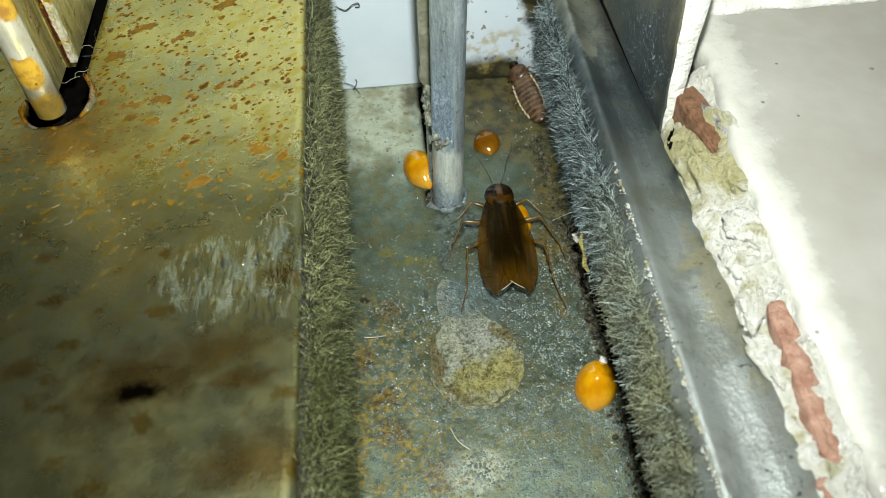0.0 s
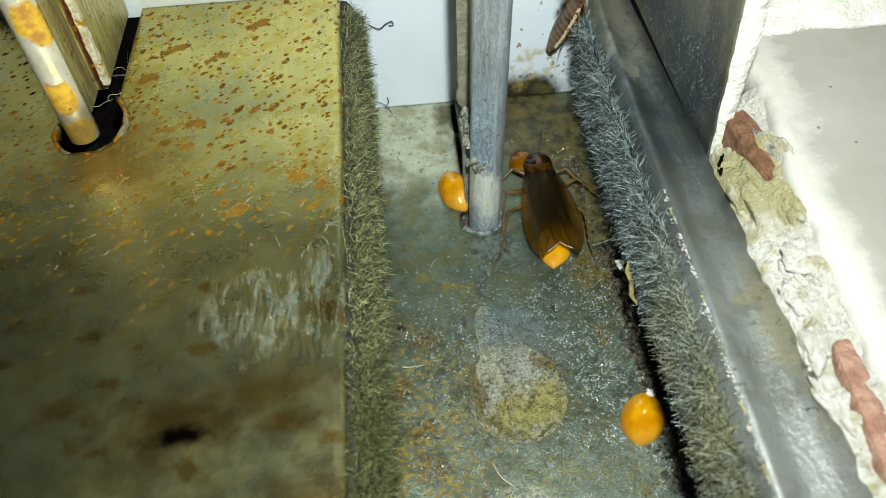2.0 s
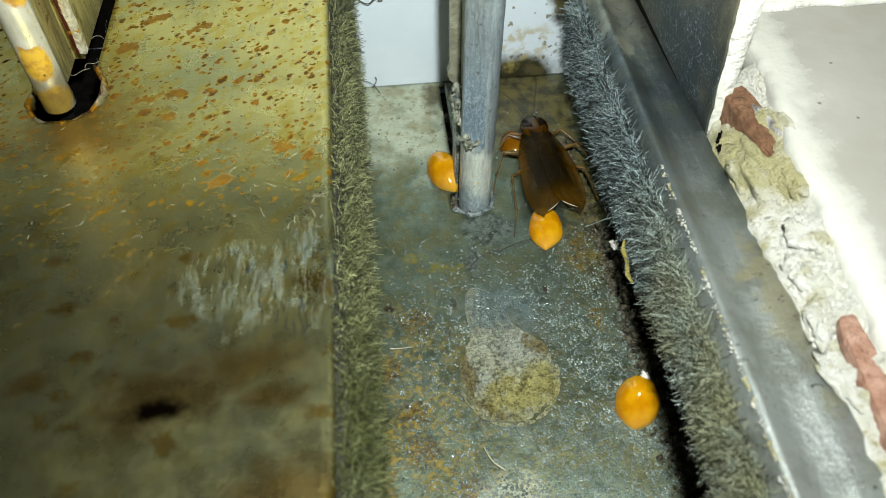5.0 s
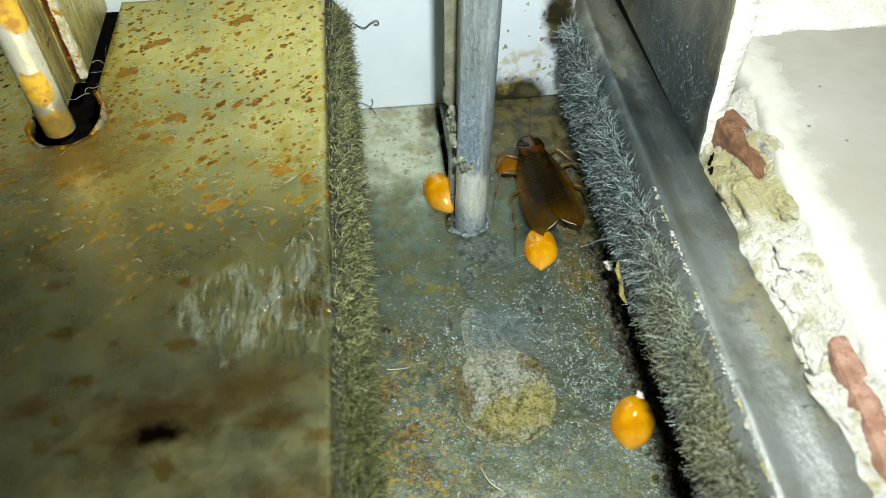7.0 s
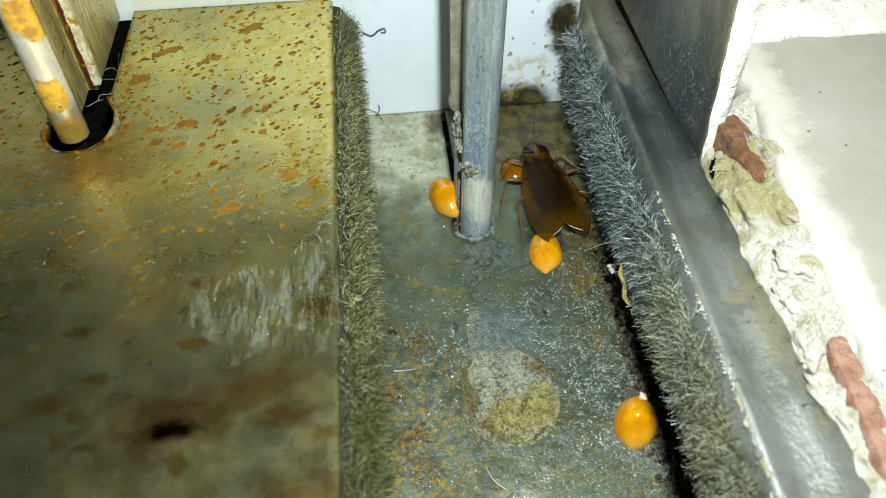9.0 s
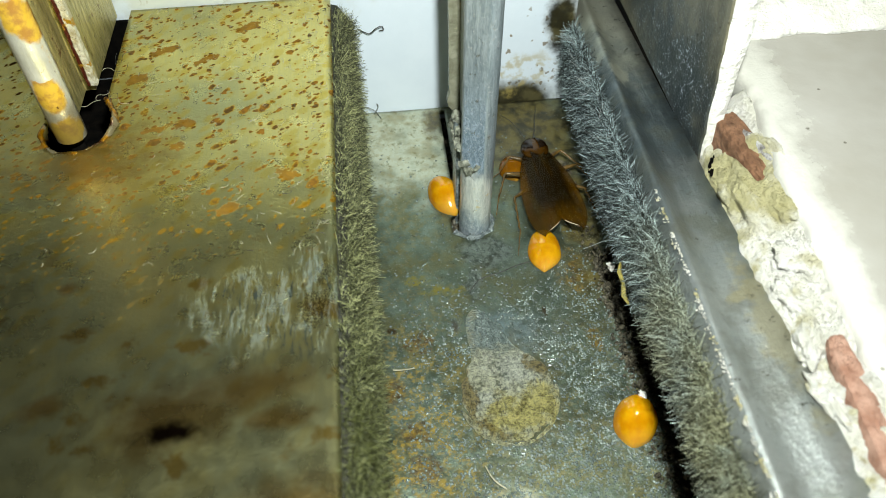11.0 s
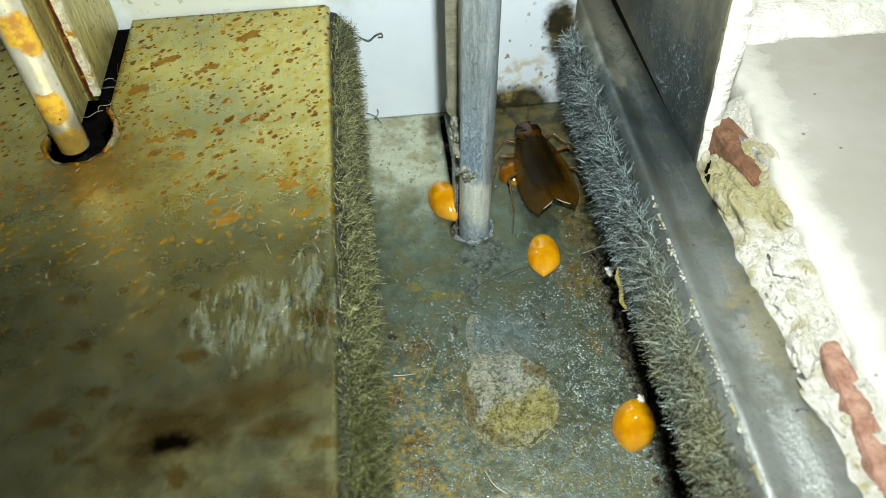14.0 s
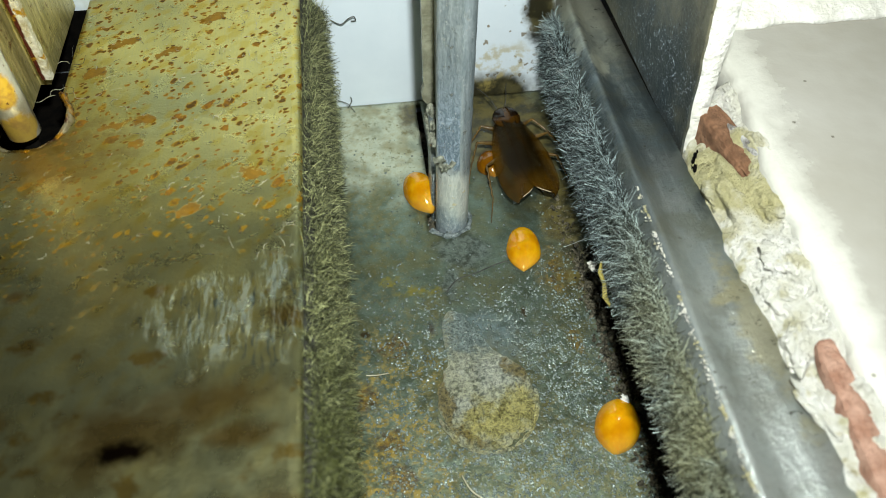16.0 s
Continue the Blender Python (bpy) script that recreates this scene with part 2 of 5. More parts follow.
def floor_metal():
    n = Nodes("zinc_floor_metal")
    sep = n.tree.nodes.new("ShaderNodeSeparateXYZ")
    n.link(n.pos, sep.inputs[0])
    across, along = sep.outputs[0], sep.outputs[1]
    cloud = n.ramp(n.noise(0.22, 5, 0.6), 0.35, 0.65)
    base = n.mix(cloud, (0.085, 0.113, 0.080), (0.142, 0.182, 0.136))
    base = n.mix(n.ramp(n.noise(0.9, 5, 0.7), 0.42, 0.62, 0, 0.45), base, (0.19, 0.25, 0.205))
    # pale back part with dark flecks
    back = n.math("MULTIPLY", n.spot(5.2, 6.5, 5.2, 7.0, 0, 0.5, 0.3, soft=0.6), n.ramp(n.noise(0.5, 4), 0.25, 0.5, 0.6, 1.0))
    base = n.mix(n.math("MULTIPLY", back, 0.85), base, (0.46, 0.50, 0.39))
    fleck = n.math("MULTIPLY", n.ramp(n.noise(1.6, 5, 0.7), 0.55, 0.64), back)
    base = n.mix(n.math("MULTIPLY", fleck, 0.85), base, (0.14, 0.15, 0.075))
    olive = n.ramp(n.noise(0.33, 4), 0.46, 0.62)
    base = n.mix(n.math("MULTIPLY", olive, 0.5), base, (0.17, 0.16, 0.065))
    # scattered ochre flecks, then rust in clusters
    near = n.ramp(along, -9, -22, 0.25, 1.0)
    left = n.ramp(across, 12, 3, 0.35, 1.0)
    field = n.math("MULTIPLY", n.ramp(n.noise(0.5, 4, 0.6), 0.36, 0.52), n.math("MULTIPLY", near, left))
    ochre = n.math("MULTIPLY", n.ramp(n.noise(1.3, 7, 0.75), 0.455, 0.55), field)
    base = n.mix(n.math("MULTIPLY", ochre, 0.92), base, n.mix(n.ramp(n.noise(2.6, 4), 0.4, 0.6), (0.050, 0.034, 0.003), (0.22, 0.150, 0.010)))
    clump = n.most(n.spot(4.45, -14.9, 1.1, 0.9, 20, 0.9, 1.3), n.spot(2.3, -18.6, 0.8, 1.0, 0, 0.9, 1.3), n.spot(3.5, -21.9, 1.0, 0.9, 0, 0.9, 1.3), n.spot(4.0, -24.4, 0.9, 1.0, 0, 0.9, 1.3),
                   n.spot(16.65, -16.0, 0.5, 0.9, 10, 0.8, 1.4), n.spot(6.6, -27.6, 1.1, 1.2, 0, 0.9, 1.3), n.spot(16.4, -10.2, 1.2, 2.2, 0, 0.9, 1.1))
    clump = n.math("MULTIPLY", clump, n.ramp(n.noise(2.2, 5, 0.7), 0.36, 0.52))
    base = n.mix(n.math("MULTIPLY", clump, 0.95), base, n.mix(n.ramp(n.noise(2.6, 4), 0.4, 0.6), (0.035, 0.020, 0.003), (0.13, 0.082, 0.007)))
    stripe = n.math("MULTIPLY", n.most(n.spot(6.6, -10.5, 1.6, 0.5, -4, 0.8, 1.1), n.spot(4.6, -9.4, 0.9, 0.4, 0, 0.8, 1.2)), n.ramp(n.noise(1.6, 4), 0.35, 0.6))
    base = n.mix(n.math("MULTIPLY", stripe, 0.75), base, (0.30, 0.25, 0.035))
    nicks = n.most(n.spot(7.05, -13.8, 0.22, 0.55, 0, 0.5, 1.6), n.spot(2.5, -13.8, 0.35, 0.3, 0, 0.6, 1.6), n.spot(13.6, -13.2, 0.22, 0.5, 0, 0.6, 1.6))
    base = n.mix(nicks, base, (0.06, 0.045, 0.02))
    # soaked brown corner by the far end of the brush, running on along the strip
    # the strip's shade and the soft dark beside the slit are painted in too
    soak_and_shade = n.most(n.spot(15.8, 5.8, 4.6, 7.5, 0, 0.35, 0.4), n.spot(7.8, 8.6, 0.9, 2.2, 0, 0.5, 0.9, soft=0.6), n.spot(18.2, -4.5, 1.7, 9.0, 0, 0.5, 0.5))
    base = n.mix(n.math("MULTIPLY", soak_and_shade, 0.88), base, n.mix(n.ramp(n.noise(0.8, 5, 0.65), 0.35, 0.62), (0.012, 0.008, 0.001), (0.098, 0.076, 0.017)))
    # wet patch at the upright's foot
    wet = n.most(n.spot(10.2, -7.2, 2.1, 1.9, 0, 0.3, 0.8, soft=0.25), n.spot(9.0, -9.9, 0.7, 1.5, -10, 0.6, 1.0))
    base = n.mix(n.math("MULTIPLY", wet, 0.8), base, n.mix(n.ramp(n.noise(1.1, 5, 0.7, n.warp((1, 1, 1), 30)), 0.40, 0.58), (0.045, 0.055, 0.048), (0.22, 0.26, 0.235)))
    smear = n.math("MULTIPLY", n.spot(10.9, -14.8, 2.9, 2.0, -12, 0.6, 0.7, soft=0.5), n.ramp(n.noise(1.6, 5, 0.7), 0.3, 0.6, 0.35, 1.0))
    base = n.mix(n.math("MULTIPLY", smear, 0.65), base, (0.25, 0.33, 0.36))
    ring = n.spot(9.8, -19.6, 3.9, 4.3, 0, 0.5, 0.9, soft=0.4)
    base = n.mix(n.math("MULTIPLY", ring, 0.6), base, (0.15, 0.13, 0.045))
    pale = n.math("MULTIPLY", n.spot(8.8, -27.6, 2.2, 1.6, 10, 0.7, 0.8), n.ramp(n.noise(1.6, 5, 0.7), 0.38, 0.56))
    base = n.mix(n.math("MULTIPLY", pale, 0.5), base, (0.40, 0.41, 0.32))
    pits = n.math("MULTIPLY", n.ramp(n.cells(1.5, n.warp((1, 1, 1), 0, 0.5, 1.6)), 0.15, 0.06), n.ramp(n.noise(0.8, 3), 0.5, 0.6))
    base = n.mix(n.math("MULTIPLY", pits, 0.75), base, (0.04, 0.04, 0.025))
    speck = n.noise(7.0, 3, 0.8)
    live = n.ramp(along, 4, -8, 0.35, 1.0)
    base = n.mix(n.math("MULTIPLY", n.ramp(speck, 0.60, 0.70), n.math("MULTIPLY", live, 0.7)), base, (0.42, 0.47, 0.42))
    base = n.mix(n.math("MULTIPLY", n.ramp(speck, 0.40, 0.30), n.math("MULTIPLY", live, 0.75)), base, (0.03, 0.035, 0.025))
    grit = n.noise(3.6, 4, 0.7)
    h = n.math("ADD", n.math("MULTIPLY", grit, 0.6), n.math("MULTIPLY", n.noise(0.8, 3), 0.25))
    n.bump(n.math("MULTIPLY", h, n.ramp(along, -2, -14, 0.3, 1.0)), 0.07)
    rough = n.ramp(n.noise(1.6, 4), 0.35, 0.65, 0.33, 0.48)
    return n.done(base, rough, n.ramp(n.most(ochre, clump, soak_and_shade, back, pale), 0, 1, 0.85, 0.1))


def painted_wall():
    n = Nodes("white_back_wall")
    base = n.mix(n.noise(0.25, 4), (0.59, 0.68, 0.78), (0.71, 0.79, 0.88))
    specks = n.math("MULTIPLY", n.ramp(n.cells(1.3, n.warp((1.0, 1, 0.7), 0, 0.9, 2.0)), 0.24, 0.17),
                    n.most(n.spot(15.5, 4.0, 4.0, 7.0, 0, 0.4, 0.4, "xz"), n.math("MULTIPLY", n.spot(-9, 14.5, 9, 2.2, 0, 0.4, 0.4, "xz"), 0.9)))
    base = n.mix(n.math("MULTIPLY", specks, 0.8), base, n.mix(n.noise(0.7), (0.06, 0.045, 0.025), (0.24, 0.16, 0.05)))
    low = n.ramp(n.noise(0.6, 4), 0.4, 0.6)
    mud = n.most(n.spot(15.5, 0.2, 4.2, 2.1, 0, 0.25, 0.5, "xz"), n.spot(19.2, 8.0, 1.5, 3.0, 0, 0.3, 0.6, "xz"))
    base = n.mix(mud, base, n.mix(low, (0.020, 0.018, 0.008), (0.072, 0.064, 0.028)))
    amber = n.math("MULTIPLY", n.spot(16, 3.0, 4.0, 2.0, 0, 0.5, 0.5, "xz"), n.ramp(n.noise(0.8, 5), 0.46, 0.6))
    base = n.mix(n.math("MULTIPLY", amber, 0.6), base, (0.40, 0.32, 0.10))
    left = n.spot(-9, 12.5, 10, 3, 0, 0.5, 0.4, "xz")
    base = n.mix(n.math("MULTIPLY", left, 0.45), base, (0.42, 0.42, 0.30))
    n.bump(n.noise(1.2, 5), 0.03)
    return n.done(base, 0.38)


def plain(name, a, b, rough=0.5, metal=0.0, scale=1.0, depth=0.1, moving=False, **more):
    n = Nodes(name, moving)
    n.bump(n.noise(scale * 2.5, 5, 0.65), depth)
    return n.done(n.mix(n.ramp(n.noise(scale, 5, 0.6), 0.3, 0.7), a, b), rough, metal, **more)


def rod_metal(name, rust):
    n = Nodes(name)
    streak = n.noise(1.2, 5, 0.7, n.warp((3.5, 3.5, 0.3), 0, 0.3, 1.5))
    if rust:
        base = n.mix(n.ramp(n.noise(0.35, 3), 0.3, 0.7), (0.58, 0.57, 0.46), (0.88, 0.88, 0.80))
        base = n.mix(n.ramp(streak, 0.45, 0.75, 0, 0.35), base, (0.38, 0.35, 0.20))
        vec = n.warp((1, 1, 0.75), 0, 0.5, 1.2)
        spots = n.math("ADD", n.math("SUBTRACT", n.cells(0.55, vec), n.math("MULTIPLY", n.ramp(n.cells(0.55, vec, "Color"), 0.40, 0.56), 0.52)), n.math("MULTIPLY", n.math("SUBTRACT", n.noise(1.6, 4), 0.5), 0.35))
        blot = n.ramp(spots, 0.12, -0.06)
        base = n.mix(n.math("MULTIPLY", blot, 0.92), base, n.mix(n.ramp(n.noise(1.1, 4), 0.4, 0.65), (0.72, 0.43, 0.002), (0.42, 0.18, 0.001)))
        base = n.mix(n.ramp(n.noise(2.4, 4, 0.65), 0.66, 0.72), base, (0.16, 0.07, 0.01))
        foot = n.spot(-17.3, 12.2, 5, 2.2, 0, 0.4, 0.8, "xz", 0.6)
        base = n.mix(n.math("MULTIPLY", foot, 0.75), base, (0.14, 0.105, 0.03))
        n.bump(n.math("ADD", streak, n.noise(3, 4)), 0.02)
        return n.done(base, n.ramp(blot, 0, 1, 0.28, 0.6), n.ramp(blot, 0, 1, 0.35, 0.0), Specular_IOR_Level=n.ramp(blot, 0, 1, 0.5, 0.15))
    sep = n.tree.nodes.new("ShaderNodeSeparateXYZ")
    n.link(n.pos, sep.inputs[0])
    x, y, z = sep.outputs
    base = n.mix(n.ramp(streak, 0.3, 0.7), (0.26, 0.32, 0.36), (0.49, 0.57, 0.62))
    # flat scraped facet above, pale coat below, darker blue-grey foot
    facing = n.math("ADD", n.math("MULTIPLY", n.math("SUBTRACT", x, 9.88), -0.55), n.math("MULTIPLY", n.math("ADD", y, 4.0), -0.835))
    wob = n.math("MULTIPLY", n.math("SUBTRACT", n.noise(1.6, 4, 0.7), 0.5), 2.4)
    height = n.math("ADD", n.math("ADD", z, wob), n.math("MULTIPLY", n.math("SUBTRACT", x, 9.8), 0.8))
    facet = n.math("MULTIPLY", n.ramp(facing, 0.80, 0.85), n.ramp(height, 5.9, 6.6))
    scratch = n.ramp(n.noise(2.2, 5, 0.75, n.warp((2.5, 2.5, 0.9), 0, 0.5, 2.0)), 0.42, 0.62)
    base = n.mix(facet, base, n.mix(scratch, (0.20, 0.29, 0.37), (0.46, 0.58, 0.70)))
    coat = n.ramp(height, 7.0, 5.2)
    base = n.mix(n.math("MULTIPLY", coat, 0.85), base, n.mix(n.ramp(streak, 0.3, 0.7), (0.46, 0.50, 0.47), (0.74, 0.76, 0.70)))
    base = n.mix(n.math("MULTIPLY", coat, n.ramp(n.noise(1.2, 3), 0.62, 0.68, 0, 0.6)), base, (0.62, 0.50, 0.22))
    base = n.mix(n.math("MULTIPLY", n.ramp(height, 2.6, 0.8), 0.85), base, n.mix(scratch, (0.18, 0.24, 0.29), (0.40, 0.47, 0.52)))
    base = n.mix(n.ramp(n.noise(1.6, 5, 0.7), 0.60, 0.68), base, (0.12, 0.13, 0.10))
    base = n.mix(n.math("MULTIPLY", n.ramp(n.noise(3.2, 4, 0.7), 0.60, 0.66), n.math("MAXIMUM", facet, 0.5)), base, (0.80, 0.84, 0.86))
    n.bump(n.math("ADD", n.math("ADD", streak, n.noise(3, 4)), n.math("MULTIPLY", scratch, n.math("MULTIPLY", facet, 1.2))), 0.06)
    return n.done(base, 0.30, n.ramp(n.most(coat, facet), 0, 1, 0.5, 0.2))


def web_skin():
    n = Nodes("olive_web_metal")
    streak = n.noise(1.0, 5, 0.7, n.warp((3, 3, 0.3), 0, 0.3, 1.5))
    base = n.mix(n.ramp(streak, 0.3, 0.7), (0.30, 0.26, 0.09), (0.64, 0.56, 0.25))
    base = n.mix(n.ramp(n.noise(0.9, 5, 0.7), 0.58, 0.68), base, (0.16, 0.075, 0.01))
    base = n.mix(n.ramp(n.noise(3.0, 4, 0.7), 0.64, 0.70), base, (0.02, 0.016, 0.006))
    n.bump(n.noise(3, 4), 0.08)
    return n.done(base, 0.34, 0.6)


def flange_skin():
    n = Nodes("pale_flange_metal")
    base = n.mix(n.ramp(n.noise(1.3, 5, 0.7), 0.35, 0.65), (0.52, 0.44, 0.24), (0.88, 0.86, 0.74))
    sep = n.tree.nodes.new("ShaderNodeSeparateXYZ")
    n.link(n.pos, sep.inputs[0])
    edge = n.math("ADD", n.ramp(sep.outputs[0], -16.25, -16.62), n.math("MULTIPLY", n.math("SUBTRACT", n.noise(1.5, 4), 0.5), 1.2))
    base = n.mix(n.ramp(edge, 0.35, 0.7), base, (0.09, 0.016, 0.008))
    base = n.mix(n.ramp(n.noise(0.9, 4), 0.60, 0.66), base, (0.52, 0.28, 0.01))
    base = n.mix(n.ramp(n.noise(4.0, 4, 0.7), 0.64, 0.70), base, (0.03, 0.025, 0.012))
    n.bump(n.noise(3, 5), 0.15)
    return n.done(base, 0.35, 0.35)


def lip_skin():
    n = Nodes("rusted_lip")
    rust = n.mix(n.ramp(n.noise(1.1, 4), 0.4, 0.6), (0.05, 0.014, 0.002), (0.42, 0.19, 0.003))
    base = n.mix(n.ramp(n.noise(0.7, 4, 0.6, n.warp((1, 1, 1), 40)), 0.50, 0.58), rust, (0.27, 0.23, 0.13))
    n.bump(n.noise(2.5, 5), 0.12)
    return n.done(base, 0.24, 0.5)


def hair_metal(name, dark, light, near_olive):
    n = Nodes(name)
    geo = n.tree.nodes.new("ShaderNodeNewGeometry")
    base = n.mix(n.math("POWER", geo.outputs["Random Per Island"], 2.4), dark, light)
    sep = n.tree.nodes.new("ShaderNodeSeparateXYZ")
    n.link(n.pos, sep.inputs[0])
    # the light's olive cast at the near end is put into the fibre colour
    near_mix = n.math("MULTIPLY", n.ramp(sep.outputs[1], -10, -28), n.ramp(n.noise(0.2, 3), 0.25, 0.6))
    base = n.mix(n.math("MULTIPLY", near_mix, 0.88), base, n.mix(geo.outputs["Random Per Island"], tuple(0.3 * c for c in near_olive), tuple(1.9 * c for c in near_olive)))
    return n.done(base, 0.5)


def wing_skin(name, dark, amber):
    """Wing, whose margin and tip let more light through than the middle."""
    n = Nodes(name, True)
    sep = n.tree.nodes.new("ShaderNodeSeparateXYZ")
    n.link(n.pos, sep.inputs[0])
    out = n.math("ABSOLUTE", sep.outputs[0])
    vein = n.ramp(n.noise(1.0, 4, 0.6, n.warp((9.0, 0.4, 1))), 0.42, 0.6)
    edge = n.most(n.ramp(out, 0.7, 1.5), n.ramp(sep.outputs[1], -5.2, -7.6), n.math("MULTIPLY", n.ramp(out, 0.35, 0.05, 0, 0.7), n.ramp(sep.outputs[1], -3.6, -1.0)))
    edge = n.math("MULTIPLY", edge, n.ramp(n.noise(0.8, 3), 0.2, 0.6, 0.5, 1.0))
    base = n.mix(edge, dark, amber)
    base = n.mix(n.ramp(n.noise(0.7, 4, 0.6, n.warp((1.6, 0.6, 1))), 0.50, 0.66, 0, 0.6), base, (0.045, 0.036, 0.012))
    base = n.mix(n.math("MULTIPLY", vein, 0.45), base, tuple(0.3 * c for c in dark))
    n.bump(vein, 0.015)
    return n.done(base, 0.22, 0.0, Specular_IOR_Level=0.15, Alpha=n.ramp(edge, 0, 1, 0.78, 0.50))


def nymph_skin():
    """Brown segments with pale hind edges."""
    n = Nodes("banded_nymph_shell", True)
    sep = n.tree.nodes.new("ShaderNodeSeparateXYZ")
    n.link(n.pos, sep.inputs[0])
    base = n.mix(n.ramp(n.noise(0.9, 4), 0.35, 0.65), (0.030, 0.014, 0.006), (0.11, 0.058, 0.028))
    wave = n.math("SINE", n.math("ADD", n.math("MULTIPLY", sep.outputs[1], 2 * math.pi / 0.70), n.math("MULTIPLY", n.noise(1.2, 3), 2.0)))
    pale = n.math("MULTIPLY", n.ramp(wave, -0.3, 0.9), n.ramp(sep.outputs[1], 3.0, 2.2))
    base = n.mix(n.math("MULTIPLY", pale, 0.36), base, (0.22, 0.16, 0.10))
    return n.done(base, 0.32)


def mortar_mix():
    n = Nodes("broken_mortar")
    base = n.mix(n.ramp(n.noise(0.8, 5), 0.3, 0.7), (0.76, 0.75, 0.66), (0.92, 0.91, 0.88))
    sep = n.tree.nodes.new("ShaderNodeSeparateXYZ")
    n.link(n.pos, sep.inputs[0])
    across = sep.outputs[0]
    olive = n.most(n.spot(24.6, -13.5, 2.2, 5.0, 15, 0.5, 0.5), n.math("MULTIPLY", n.ramp(n.noise(0.55, 5), 0.50, 0.62), n.ramp(across, 25.0, 22.8)), n.math("MULTIPLY", n.ramp(n.noise(0.4, 4), 0.60, 0.68), 0.7))
    base = n.mix(olive, base, n.mix(n.noise(1.5, 4), (0.38, 0.34, 0.14), (0.70, 0.66, 0.40)))
    base = n.mix(n.math("MULTIPLY", n.ramp(n.noise(1.1, 6, 0.7), 0.61, 0.72), 0.65), base, (0.14, 0.115, 0.06))
    n.bump(n.math("ADD", n.noise(1.6, 6, 0.72), n.math("MULTIPLY", n.noise(4.5, 4, 0.7), 0.5)), 0.8)
    return n.done(base, 0.85)


def residue_crust():
    n = Nodes("residue_crust")
    sep = n.tree.nodes.new("ShaderNodeSeparateXYZ")
    n.link(n.pos, sep.inputs[0])
    fine = n.noise(4.2, 6, 0.75, n.warp((1, 1, 1), 0, 0.5, 1.5))
    grain = n.ramp(n.math("ADD", n.math("MULTIPLY", fine, 0.6), n.math("MULTIPLY", n.noise(1.7, 5, 0.7, n.warp((1, 1, 1), 25, 0.6, 1.0)), 0.4)), 0.38, 0.58)
    base = n.mix(grain, (0.17, 0.19, 0.12), (0.84, 0.86, 0.66))
    white = n.most(n.spot(10.6, -17.8, 1.9, 1.3, -15, 0.7, 1.0), n.spot(8.3, -20.2, 1.2, 0.6, -20, 0.8, 1.2))
    base = n.mix(n.math("MULTIPLY", white, 0.45), base, n.mix(grain, (0.20, 0.25, 0.24), (0.92, 0.97, 0.92)))
    yellow = n.most(n.spot(10.7, -21.3, 3.0, 1.7, 14, 0.8, 0.9, soft=0.5), n.spot(9.2, -20.6, 1.2, 0.5, 20, 0.9, 1.1), n.spot(12.3, -20.6, 0.6, 1.4, 10, 0.8, 1.0))
    base = n.mix(n.math("MULTIPLY", yellow, 0.8), base, n.mix(grain, (0.15, 0.12, 0.012), (0.80, 0.72, 0.22)))
    rim = n.most(n.spot(7.2, -19.4, 0.5, 2.2, 4, 0.9, 1.1), n.spot(12.2, -17.8, 0.7, 1.1, 25, 0.9, 1.2), n.spot(8.2, -22.0, 1.2, 0.4, -40, 0.9, 1.2))
    base = n.mix(n.math("MULTIPLY", rim, 0.8), base, n.mix(n.ramp(fine, 0.4, 0.58), (0.07, 0.05, 0.012), (0.36, 0.27, 0.06)))
    # thin bluish film towards the tapered end
    film = n.ramp(n.math("ADD", sep.outputs[1], n.math("MULTIPLY", n.math("SUBTRACT", n.noise(1.0, 5, 0.7), 0.5), 4.0)), -16.9, -15.2)
    haze = n.mix(n.ramp(n.noise(2.0, 5, 0.7, n.warp((1.6, 0.7, 1), -10)), 0.36, 0.62), (0.16, 0.21, 0.20), (0.40, 0.49, 0.48))
    cream = n.math("MULTIPLY", n.most(n.spot(7.6, -15.6, 0.8, 2.4, -8, 0.8, 1.0), n.spot(8.3, -12.6, 0.5, 1.0, 0, 0.8, 1.2)), grain)
    haze = n.mix(n.math("MULTIPLY", cream, 0.8), haze, (0.50, 0.50, 0.35))
    base = n.mix(film, base, haze)
    bare = n.math("MULTIPLY", n.ramp(n.noise(1.5, 6, 0.75), 0.54, 0.62), n.most(n.spot(8.6, -20.6, 1.9, 0.8, 30, 0.7, 1.0), n.spot(10.4, -19.2, 2.4, 0.5, 12, 0.8, 1.0), n.spot(7.6, -22.0, 1.8, 1.0, -40, 0.7, 1.0)))
    base = n.mix(n.math("MULTIPLY", bare, 0.85), base, (0.11, 0.14, 0.12))
    base = n.mix(n.ramp(n.noise(3.4, 5, 0.75), 0.64, 0.70), base, (0.07, 0.06, 0.025))
    n.bump(n.math("ADD", fine, n.math("MULTIPLY", n.noise(5.0, 4, 0.7), 0.5)), 1.0)
    return n.done(base, n.ramp(film, 0, 1, 0.42, 0.30), 0.0)


